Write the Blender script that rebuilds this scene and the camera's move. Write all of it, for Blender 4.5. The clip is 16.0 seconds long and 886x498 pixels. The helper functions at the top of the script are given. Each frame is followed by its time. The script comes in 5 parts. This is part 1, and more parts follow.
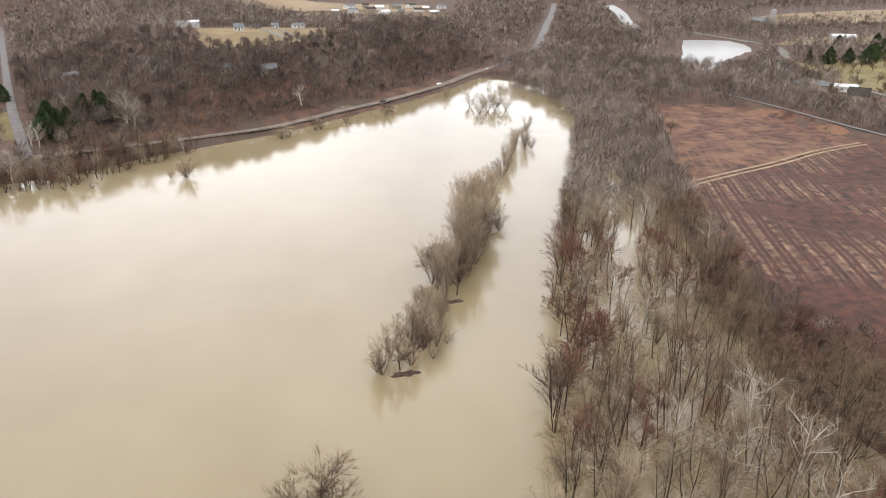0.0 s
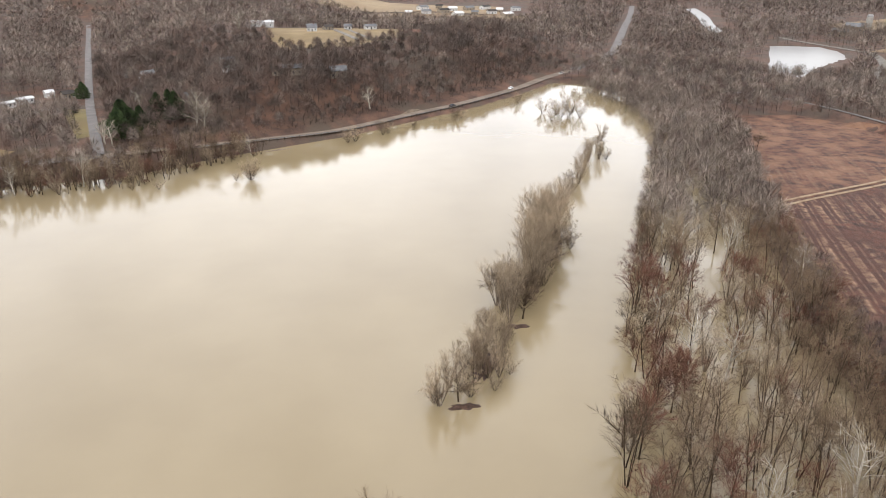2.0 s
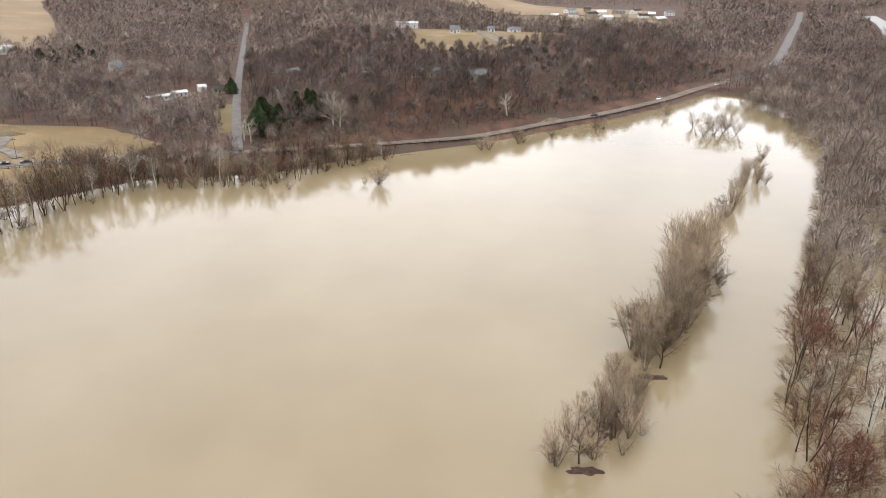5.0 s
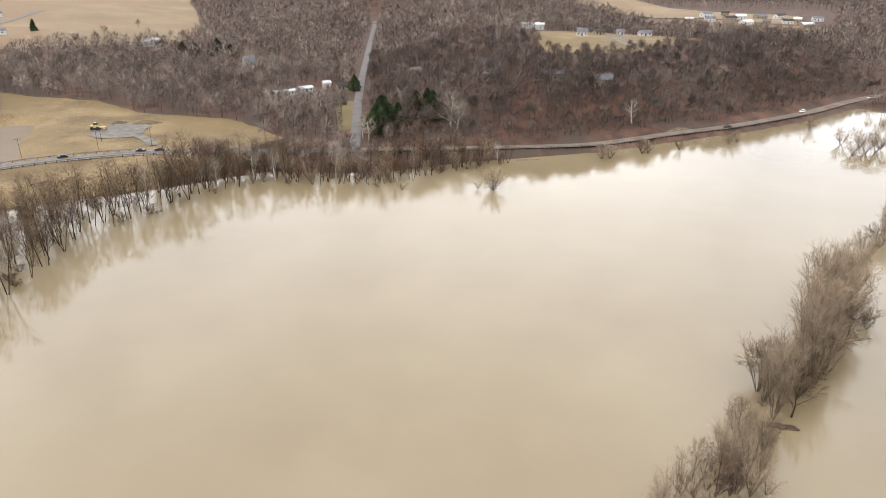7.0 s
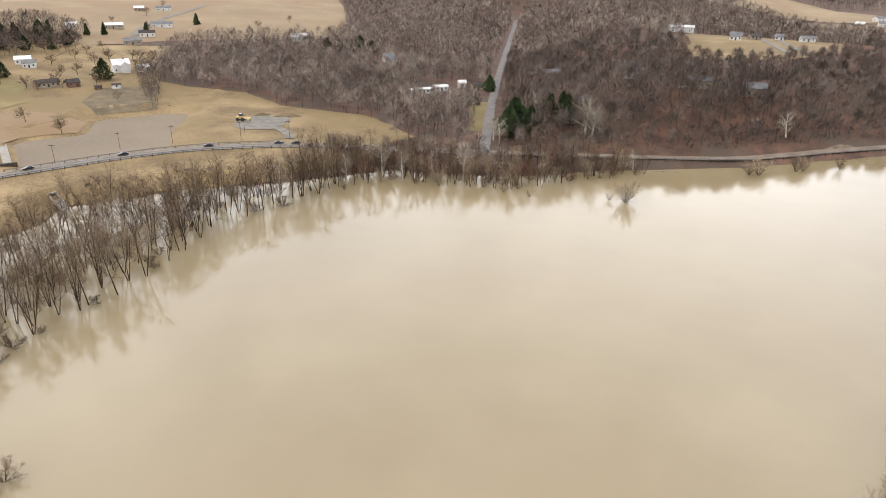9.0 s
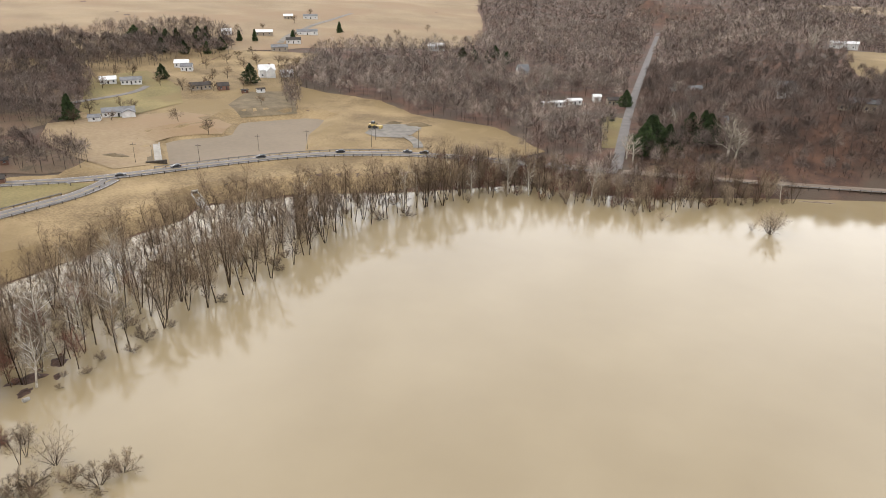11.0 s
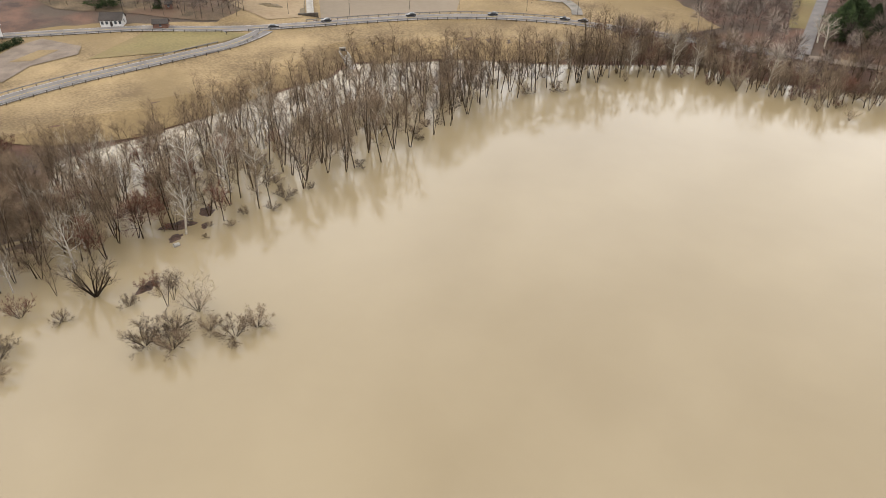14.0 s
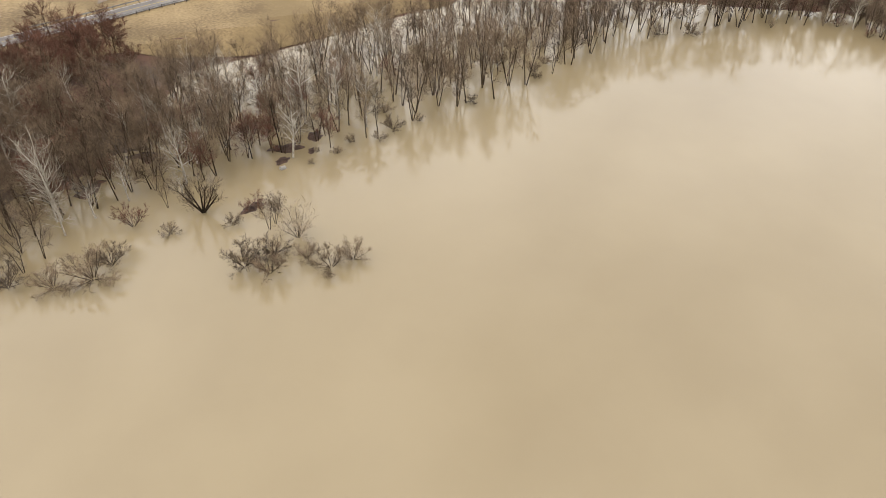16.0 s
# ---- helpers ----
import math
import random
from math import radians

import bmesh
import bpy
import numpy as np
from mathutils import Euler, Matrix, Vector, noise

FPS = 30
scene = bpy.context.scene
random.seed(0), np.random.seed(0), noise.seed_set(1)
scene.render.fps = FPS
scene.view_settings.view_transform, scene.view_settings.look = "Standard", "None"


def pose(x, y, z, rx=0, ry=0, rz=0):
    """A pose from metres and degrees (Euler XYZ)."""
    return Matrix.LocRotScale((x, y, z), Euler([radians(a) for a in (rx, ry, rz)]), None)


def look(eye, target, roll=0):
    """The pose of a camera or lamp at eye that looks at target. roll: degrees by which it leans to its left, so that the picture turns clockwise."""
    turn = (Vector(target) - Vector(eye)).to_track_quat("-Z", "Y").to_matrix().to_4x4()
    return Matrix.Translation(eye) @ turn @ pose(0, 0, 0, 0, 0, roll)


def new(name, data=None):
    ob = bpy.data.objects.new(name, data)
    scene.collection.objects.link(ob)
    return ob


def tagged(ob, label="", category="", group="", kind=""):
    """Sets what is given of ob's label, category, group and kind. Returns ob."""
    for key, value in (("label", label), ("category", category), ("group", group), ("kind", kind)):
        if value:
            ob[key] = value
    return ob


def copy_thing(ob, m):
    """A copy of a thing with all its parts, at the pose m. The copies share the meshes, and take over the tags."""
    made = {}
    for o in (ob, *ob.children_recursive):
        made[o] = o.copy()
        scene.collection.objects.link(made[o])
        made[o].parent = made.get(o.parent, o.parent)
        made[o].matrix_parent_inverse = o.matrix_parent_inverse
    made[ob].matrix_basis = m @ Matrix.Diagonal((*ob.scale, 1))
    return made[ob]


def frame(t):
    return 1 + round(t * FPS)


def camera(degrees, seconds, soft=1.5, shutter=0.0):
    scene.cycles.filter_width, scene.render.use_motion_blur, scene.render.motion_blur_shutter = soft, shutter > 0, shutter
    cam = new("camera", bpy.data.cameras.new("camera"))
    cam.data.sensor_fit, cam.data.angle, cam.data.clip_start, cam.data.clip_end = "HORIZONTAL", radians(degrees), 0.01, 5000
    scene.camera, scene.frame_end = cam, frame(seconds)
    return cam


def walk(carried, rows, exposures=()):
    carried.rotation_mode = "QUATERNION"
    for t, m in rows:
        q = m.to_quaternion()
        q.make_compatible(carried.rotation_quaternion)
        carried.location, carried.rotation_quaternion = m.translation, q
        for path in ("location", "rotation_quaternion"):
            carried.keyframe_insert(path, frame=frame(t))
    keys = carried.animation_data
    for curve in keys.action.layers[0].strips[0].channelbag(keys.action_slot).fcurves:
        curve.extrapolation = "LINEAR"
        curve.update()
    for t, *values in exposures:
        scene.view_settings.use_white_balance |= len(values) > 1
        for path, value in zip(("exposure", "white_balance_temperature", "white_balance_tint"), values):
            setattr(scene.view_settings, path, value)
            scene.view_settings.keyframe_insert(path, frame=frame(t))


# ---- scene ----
# Camera: a drone that drifts forward over the flood and turns to its left.
cam = camera(63.84, 16.0, soft=0.7)
# seconds, x, y, z, heading to the left, pitch, lean
FLIGHT = [(0, 0.00, 0.00, 80.00, 0.00, -22.83, 0.01),
        (0.5, -0.05, 2.71, 80.00, 1.26, -22.80, -0.01),
        (1, -0.20, 5.61, 79.96, 2.48, -22.79, 0.01),
        (1.5, -0.39, 8.57, 79.88, 3.87, -22.78, 0.03),
        (2, -0.66, 11.45, 79.82, 5.61, -22.76, 0.05),
        (2.5, -1.06, 14.09, 79.80, 7.30, -22.73, 0.02),
        (3, -1.43, 16.90, 79.62, 8.99, -22.70, 0.03),
        (3.5, -1.88, 19.71, 79.37, 10.80, -22.66, 0.04),
        (4, -2.22, 22.28, 79.24, 12.72, -22.64, 0.07),
        (6.5, -4.71, 32.95, 78.62, 23.79, -22.60, 0.12),
        (7, -5.48, 34.42, 78.54, 26.40, -22.61, 0.23),
        (7.5, -6.23, 35.86, 78.47, 28.87, -22.63, 0.27),
        (8, -7.10, 37.70, 78.30, 31.69, -22.65, 0.27),
        (8.5, -7.63, 39.32, 78.58, 34.51, -22.71, 0.26),
        (9, -8.33, 40.90, 78.63, 37.29, -22.74, 0.22),
        (11.5, -13.34, 46.53, 79.01, 49.95, -23.00, 0.13),
        (12, -14.30, 47.36, 78.92, 51.75, -24.84, 0.13),
        (12.5, -15.26, 48.20, 79.04, 53.65, -27.09, 0.13),
        (13, -16.24, 49.11, 79.08, 55.77, -29.14, 0.19),
        (13.5, -17.24, 49.73, 79.06, 57.93, -31.01, 0.23),
        (14, -18.62, 50.37, 78.75, 60.22, -32.76, 0.25),
        (14.5, -19.98, 51.03, 78.53, 62.64, -34.39, 0.26),
        (15, -20.98, 51.61, 78.14, 65.04, -35.89, 0.11),
        (15.5, -21.97, 52.26, 77.82, 67.68, -37.11, 0.05),
        (16, -23.19, 52.73, 77.80, 70.28, -38.16, 0.09)]


def aim(x, y, z, heading, pitch, lean):
    h, p = radians(heading), radians(pitch)
    ahead = Vector((-math.sin(h) * math.cos(p), math.cos(h) * math.cos(p), math.sin(p)))
    return look((x, y, z), Vector((x, y, z)) + ahead * 100, lean)


walk(cam, [(t, aim(*row)) for t, *row in FLIGHT], exposures=[(0, 0.0, 6500, 10), (7, 0.0, 6520, 10), (9, -0.02, 6600, 9.5), (12.5, -0.05, 6750, 9), (16, -0.03, 6900, 9)])

# ---- world and light: a bright, even overcast ----
world = bpy.data.worlds.new("overcast")
scene.world = world
world.use_nodes = True
wn, wl = world.node_tree.nodes, world.node_tree.links
wn.clear()
sky = wn.new("ShaderNodeTexSky")
sky.sky_type = "NISHITA"
sky.sun_disc = False
sky.sun_elevation, sky.sun_rotation = radians(52), radians(205)
sky.dust_density = 3.0
coord = wn.new("ShaderNodeTexCoord")
cloud = wn.new("ShaderNodeTexNoise")
cloud.inputs["Scale"].default_value = 2.6
cloud.inputs["Detail"].default_value = 5.0
cloud.inputs["Roughness"].default_value = 0.5
ramp = wn.new("ShaderNodeValToRGB")
ramp.color_ramp.elements[0].position, ramp.color_ramp.elements[0].color = 0.32, (6.7, 6.8, 7.2, 1)
ramp.color_ramp.elements[1].position, ramp.color_ramp.elements[1].color = 0.66, (10.6, 10.5, 10.5, 1)
mixw = wn.new("ShaderNodeMixRGB")
mixw.inputs["Fac"].default_value = 0.85
# low cloud is a little brighter than the zenith
level = wn.new("ShaderNodeSeparateXYZ")
lift = wn.new("ShaderNodeMapRange")
lift.inputs["From Min"].default_value, lift.inputs["From Max"].default_value = 0.05, 0.75
lift.inputs["To Min"].default_value, lift.inputs["To Max"].default_value = 1.24, 0.92
grade = wn.new("ShaderNodeMixRGB")
grade.blend_type = "MULTIPLY"
grade.inputs["Fac"].default_value = 1.0
wl.new(coord.outputs["Generated"], level.inputs[0])
wl.new(level.outputs["Z"], lift.inputs["Value"])
wl.new(lift.outputs["Result"], grade.inputs["Color2"])
back = wn.new("ShaderNodeBackground")
back.inputs["Strength"].default_value = 0.3
outw = wn.new("ShaderNodeOutputWorld")
wl.new(coord.outputs["Generated"], cloud.inputs["Vector"])
wl.new(cloud.outputs["Fac"], ramp.inputs["Fac"])
wl.new(sky.outputs["Color"], mixw.inputs["Color1"])
wl.new(ramp.outputs["Color"], mixw.inputs["Color2"])
wl.new(mixw.outputs["Color"], grade.inputs["Color1"])
wl.new(grade.outputs["Color"], back.inputs["Color"])
wl.new(back.outputs["Background"], outw.inputs["Surface"])
sun = new("sun", bpy.data.lights.new("sun", "SUN"))
sun.data.energy, sun.data.angle, sun.data.color = 1.2, radians(25), (1.0, 0.96, 0.9)
sun.matrix_world = look((-100, -215, 300), (0, 0, 0))
scene.view_settings.exposure = 0.0


# ---- materials ----
def material(name, dark, light, rough=0.85, scale=1.0, fine=8.0, bump=0.3, random_tint=0.0, metal=0.0, third=None, tint=None, spec=0.3, stretch=None):
    """Two noise scales between two colours; an optional third colour in large stains; per-object or per-plant variation."""
    m = bpy.data.materials.new(name)
    m.use_nodes = True
    n, l = m.node_tree.nodes, m.node_tree.links
    b = n["Principled BSDF"]
    b.inputs["Roughness"].default_value, b.inputs["Metallic"].default_value = rough, metal
    b.inputs["Specular IOR Level"].default_value = spec
    geo = n.new("ShaderNodeNewGeometry")
    src = geo.outputs["Position"]
    if stretch:
        mp = n.new("ShaderNodeMapping")
        mp.inputs["Scale"].default_value = stretch
        l.new(src, mp.inputs["Vector"])
        src = mp.outputs["Vector"]
    big, small = n.new("ShaderNodeTexNoise"), n.new("ShaderNodeTexNoise")
    big.inputs["Scale"].default_value, small.inputs["Scale"].default_value = scale, fine
    big.inputs["Detail"].default_value, small.inputs["Detail"].default_value = 6.0, 4.0
    l.new(src, big.inputs["Vector"]), l.new(src, small.inputs["Vector"])
    mix = n.new("ShaderNodeMath")
    mix.operation = "ADD"
    half = n.new("ShaderNodeMath")
    half.operation = "MULTIPLY_ADD"
    l.new(small.outputs["Fac"], half.inputs[0])
    half.inputs[1].default_value, half.inputs[2].default_value = 0.6, -0.3
    l.new(big.outputs["Fac"], mix.inputs[0]), l.new(half.outputs[0], mix.inputs[1])
    r = n.new("ShaderNodeValToRGB")
    e = r.color_ramp.elements
    e[0].position, e[0].color, e[1].position, e[1].color = 0.3, (*dark, 1), 0.7, (*light, 1)
    l.new(mix.outputs[0], r.inputs["Fac"])
    out = r.outputs["Color"]
    if third:
        st = n.new("ShaderNodeTexNoise")
        st.inputs["Scale"].default_value, st.inputs["Detail"].default_value = third[1], 5.0
        l.new(geo.outputs["Position"], st.inputs["Vector"])
        sr = n.new("ShaderNodeMapRange")
        sr.inputs["From Min"].default_value, sr.inputs["From Max"].default_value = 0.48, 0.62
        l.new(st.outputs["Fac"], sr.inputs["Value"])
        mx = n.new("ShaderNodeMixRGB")
        l.new(sr.outputs["Result"], mx.inputs["Fac"])
        l.new(out, mx.inputs["Color1"])
        mx.inputs["Color2"].default_value = (*third[0], 1)
        out = mx.outputs["Color"]
    if tint:
        at = n.new("ShaderNodeAttribute")
        at.attribute_name = "tint"
        tr = n.new("ShaderNodeValToRGB")
        te = tr.color_ramp.elements
        while len(te) < len(tint):
            te.new(0.5)
        for i, c in enumerate(tint):
            te[i].position, te[i].color = i / max(1, len(tint) - 1), (*c, 1)
        l.new(at.outputs["Fac"], tr.inputs["Fac"])
        mx = n.new("ShaderNodeMixRGB")
        mx.blend_type = "MULTIPLY"
        mx.inputs["Fac"].default_value = 1.0
        l.new(out, mx.inputs["Color1"]), l.new(tr.outputs["Color"], mx.inputs["Color2"])
        out = mx.outputs["Color"]
    if random_tint:
        oi = n.new("ShaderNodeObjectInfo")
        rr = n.new("ShaderNodeMapRange")
        rr.inputs["To Min"].default_value, rr.inputs["To Max"].default_value = 1 - random_tint, 1 + random_tint
        l.new(oi.outputs["Random"], rr.inputs["Value"])
        mx = n.new("ShaderNodeMixRGB")
        mx.blend_type = "MULTIPLY"
        mx.inputs["Fac"].default_value = 1.0
        l.new(out, mx.inputs["Color1"]), l.new(rr.outputs["Result"], mx.inputs["Color2"])
        out = mx.outputs["Color"]
    l.new(out, b.inputs["Base Color"])
    if bump:
        bp = n.new("ShaderNodeBump")
        bp.inputs["Strength"].default_value, bp.inputs["Distance"].default_value = bump, 0.2
        l.new(small.outputs["Fac"], bp.inputs["Height"])
        l.new(bp.outputs["Normal"], b.inputs["Normal"])
    return m


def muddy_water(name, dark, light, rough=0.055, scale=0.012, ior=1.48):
    m = material(name, dark, light, rough=rough, scale=scale, fine=0.05, bump=0.0)
    n, l = m.node_tree.nodes, m.node_tree.links
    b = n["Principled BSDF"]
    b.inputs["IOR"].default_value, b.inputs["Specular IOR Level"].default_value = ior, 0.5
    geo = n.new("ShaderNodeNewGeometry")
    rip = n.new("ShaderNodeTexNoise")
    rip.inputs["Scale"].default_value, rip.inputs["Detail"].default_value = 0.6, 5.0
    l.new(geo.outputs["Position"], rip.inputs["Vector"])
    bp = n.new("ShaderNodeBump")
    bp.inputs["Strength"].default_value, bp.inputs["Distance"].default_value = 0.1, 0.1
    l.new(rip.outputs["Fac"], bp.inputs["Height"])
    l.new(bp.outputs["Normal"], b.inputs["Normal"])
    return m


LITTER = material("leaf_litter", (0.026, 0.013, 0.008), (0.1, 0.05, 0.031), scale=0.12, fine=2.2, bump=0.6, third=((0.05, 0.034, 0.023), 0.04))
DRY_GRASS = material("dry_grass", (0.085, 0.055, 0.022), (0.215, 0.152, 0.076), scale=0.05, fine=1.2, third=((0.13, 0.089, 0.038), 0.022))
TAN_FIELD = material("tan_field", (0.14, 0.096, 0.052), (0.205, 0.15, 0.088), scale=0.02, fine=0.6, third=((0.16, 0.104, 0.056), 0.012))
LAWN = material("lawn", (0.09, 0.072, 0.024), (0.155, 0.12, 0.047), scale=0.05, fine=1.0, third=((0.12, 0.085, 0.034), 0.03))
STUBBLE = material("stubble", (0.014, 0.0042, 0.0024), (0.072, 0.0245, 0.013), scale=0.3, fine=3.5, bump=0.9, third=((0.042, 0.0142, 0.0075), 0.025))
def rowed(m, across, period, pale, strength):
    """Long harvest rows: broken pale bands across a direction, wandering a little."""
    n, l = m.node_tree.nodes, m.node_tree.links
    bs = n["Principled BSDF"]
    was = bs.inputs["Base Color"].links[0].from_socket
    geo = n.new("ShaderNodeNewGeometry")
    dot = n.new("ShaderNodeVectorMath")
    dot.operation = "DOT_PRODUCT"
    dot.inputs[1].default_value = across
    l.new(geo.outputs["Position"], dot.inputs[0])
    warp = n.new("ShaderNodeTexNoise")
    warp.inputs["Scale"].default_value, warp.inputs["Detail"].default_value = 0.02, 3.0
    l.new(geo.outputs["Position"], warp.inputs["Vector"])
    add = n.new("ShaderNodeMath")
    add.operation = "MULTIPLY_ADD"
    l.new(warp.outputs["Fac"], add.inputs[0])
    add.inputs[1].default_value = 5.0
    l.new(dot.outputs["Value"], add.inputs[2])
    tot = None
    for per, amount in ((period, 0.9), (period * 0.37, 0.7)):
        sc = n.new("ShaderNodeMath")
        sc.operation = "MULTIPLY"
        l.new(add.outputs[0], sc.inputs[0])
        sc.inputs[1].default_value = 2 * math.pi / per
        sn = n.new("ShaderNodeMath")
        sn.operation = "SINE"
        l.new(sc.outputs[0], sn.inputs[0])
        mr = n.new("ShaderNodeMapRange")
        mr.inputs["From Min"].default_value, mr.inputs["From Max"].default_value, mr.inputs["To Max"].default_value = 0.1, 0.9, amount
        l.new(sn.outputs[0], mr.inputs["Value"])
        if tot is None:
            tot = mr.outputs["Result"]
        else:
            mm = n.new("ShaderNodeMath")
            mm.operation = "ADD"
            l.new(tot, mm.inputs[0]), l.new(mr.outputs["Result"], mm.inputs[1])
            tot = mm.outputs[0]
    for size, lo, hi in ((0.026, 0.42, 0.64), (0.4, 0.36, 0.6)):
        ns = n.new("ShaderNodeTexNoise")
        ns.inputs["Scale"].default_value, ns.inputs["Detail"].default_value = size, 6.0
        l.new(geo.outputs["Position"], ns.inputs["Vector"])
        mr = n.new("ShaderNodeMapRange")
        mr.inputs["From Min"].default_value, mr.inputs["From Max"].default_value = lo, hi
        l.new(ns.outputs["Fac"], mr.inputs["Value"])
        mm = n.new("ShaderNodeMath")
        mm.operation = "MULTIPLY"
        l.new(tot, mm.inputs[0]), l.new(mr.outputs["Result"], mm.inputs[1])
        tot = mm.outputs[0]
    fin = n.new("ShaderNodeMath")
    fin.operation, fin.use_clamp = "MULTIPLY", True
    l.new(tot, fin.inputs[0])
    fin.inputs[1].default_value = strength
    mx = n.new("ShaderNodeMixRGB")
    l.new(fin.outputs[0], mx.inputs["Fac"])
    l.new(was, mx.inputs["Color1"])
    mx.inputs["Color2"].default_value = (*pale, 1)
    l.new(mx.outputs["Color"], bs.inputs["Base Color"])
    return m


STRAW = material("straw", (0.13, 0.0825, 0.0475), (0.23, 0.17, 0.11), scale=0.3, fine=2.5)
MUD = material("silt", (0.125, 0.098, 0.07), (0.15, 0.118, 0.085), rough=0.75, scale=0.03, fine=0.5, bump=0.02, spec=0.15)
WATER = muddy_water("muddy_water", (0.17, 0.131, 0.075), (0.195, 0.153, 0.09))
POND = muddy_water("pond_water", (0.08, 0.074, 0.066), (0.11, 0.1, 0.09), rough=0.3, ior=1.33)
ASPHALT_BROWN = material("brown_asphalt", (0.085, 0.064, 0.048), (0.15, 0.116, 0.09), scale=0.2, fine=3.0, bump=0.1)
ASPHALT = material("asphalt", (0.085, 0.076, 0.074), (0.135, 0.122, 0.116), scale=0.2, fine=3.0, bump=0.1)
PAINT_WHITE = material("road_paint", (0.2, 0.19, 0.175), (0.5, 0.48, 0.45), scale=1.0, bump=0.0)
PAINT_YELLOW = material("yellow_paint", (0.25, 0.18, 0.04), (0.3, 0.225, 0.06), scale=1.0, bump=0.0)
GRAVEL = material("gravel", (0.085, 0.076, 0.066), (0.155, 0.14, 0.122), scale=0.3, fine=4.0)
EARTH = material("bare_earth", (0.06, 0.045, 0.024), (0.125, 0.092, 0.052), scale=0.15, fine=1.5)
ROCK = material("broken_rock", (0.07, 0.05, 0.035), (0.17, 0.13, 0.095), scale=0.3, fine=1.5, bump=0.8)
CONCRETE = material("concrete", (0.18, 0.165, 0.145), (0.26, 0.245, 0.22), scale=0.4, fine=4.0)
STEEL = material("galvanised_steel", (0.13, 0.125, 0.12), (0.21, 0.205, 0.2), rough=0.5, metal=0.6, scale=0.5)
POSTWOOD = material("post_wood", (0.025, 0.02, 0.015), (0.06, 0.0475, 0.035), scale=1.0)
BARK = material("bark", (0.024, 0.0155, 0.0095), (0.06, 0.041, 0.026), scale=0.8, fine=6.0, random_tint=0.35, spec=0.08)
BARK_TAN = material("tan_bark", (0.075, 0.055, 0.037), (0.16, 0.122, 0.088), scale=0.8, fine=6.0, random_tint=0.25, spec=0.08)
BARK_DARK = material("dark_bark", (0.016, 0.0108, 0.007), (0.045, 0.031, 0.02), scale=0.8, fine=6.0, random_tint=0.35, spec=0.05)
BARK_PALE = material("pale_bark", (0.2, 0.172, 0.135), (0.42, 0.38, 0.32), scale=0.5, fine=4.0, random_tint=0.15, spec=0.1)
TWIG_GREY = material("grey_twigs", (0.052, 0.036, 0.0235), (0.145, 0.104, 0.069), scale=0.3, fine=3.0, random_tint=0.4, bump=0.0, spec=0.05)
TWIG_RED = material("reddish_twigs", (0.055, 0.0255, 0.0175), (0.12, 0.06, 0.041), scale=0.3, fine=3.0, random_tint=0.3, bump=0.0, spec=0.05)
TWIG_OLIVE = material("olive_twigs", (0.165, 0.124, 0.084), (0.32, 0.25, 0.176), scale=0.3, fine=3.0, random_tint=0.3, bump=0.0, spec=0.05)
TWIG_PALE = material("pale_twigs", (0.17, 0.142, 0.108), (0.3, 0.262, 0.21), scale=0.3, fine=3.0, random_tint=0.15, bump=0.0, spec=0.05)
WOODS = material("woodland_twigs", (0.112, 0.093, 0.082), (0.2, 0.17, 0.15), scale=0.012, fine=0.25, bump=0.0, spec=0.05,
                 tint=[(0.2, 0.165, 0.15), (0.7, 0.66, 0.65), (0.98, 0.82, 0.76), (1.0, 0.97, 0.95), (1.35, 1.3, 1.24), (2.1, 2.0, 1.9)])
NEEDLES = material("needles", (0.014, 0.024, 0.01), (0.05, 0.068, 0.028), scale=0.5, fine=5.0, random_tint=0.3, bump=0.0, spec=0.1)
SIDING = material("white_siding", (0.36, 0.35, 0.335), (0.48, 0.47, 0.455), scale=0.4, fine=3.0, bump=0.05)
SIDING_TAN = material("tan_siding", (0.18, 0.145, 0.11), (0.24, 0.2, 0.155), scale=0.4, fine=3.0, bump=0.05)
BRICKWALL = material("red_brickwork", (0.08, 0.0375, 0.025), (0.14, 0.075, 0.055), scale=0.4, fine=3.0, bump=0.1)
ROOF_GREY = material("grey_shingle", (0.075, 0.075, 0.08), (0.135, 0.135, 0.14), scale=0.3, fine=3.0)
ROOF_DARK = material("dark_shingle", (0.0175, 0.014, 0.0125), (0.04, 0.0325, 0.0275), scale=0.3, fine=3.0)
ROOF_WHITE = material("white_roof_sheet", (0.38, 0.38, 0.38), (0.5, 0.5, 0.5), scale=0.3, fine=3.0, bump=0.05)
GLASS = material("window_glass", (0.03, 0.035, 0.04), (0.06, 0.065, 0.07), rough=0.1, scale=0.5, bump=0.0, spec=0.6)
CARBLACK = material("black_car_paint", (0.01, 0.01, 0.012), (0.025, 0.025, 0.028), rough=0.25, scale=0.5, bump=0.0, spec=0.5)
CARWHITE = material("white_car_paint", (0.7, 0.7, 0.7), (0.82, 0.82, 0.82), rough=0.25, scale=0.5, bump=0.0, spec=0.5)
CARRED = material("dark_red_car_paint", (0.08, 0.015, 0.012), (0.12, 0.025, 0.02), rough=0.25, scale=0.5, bump=0.0, spec=0.5)
RUBBER = material("rubber", (0.012, 0.012, 0.012), (0.03, 0.03, 0.03), scale=2.0, bump=0.0)
YELLOW = material("machine_yellow", (0.28, 0.2, 0.07), (0.38, 0.29, 0.12), rough=0.5, scale=0.6, bump=0.0)


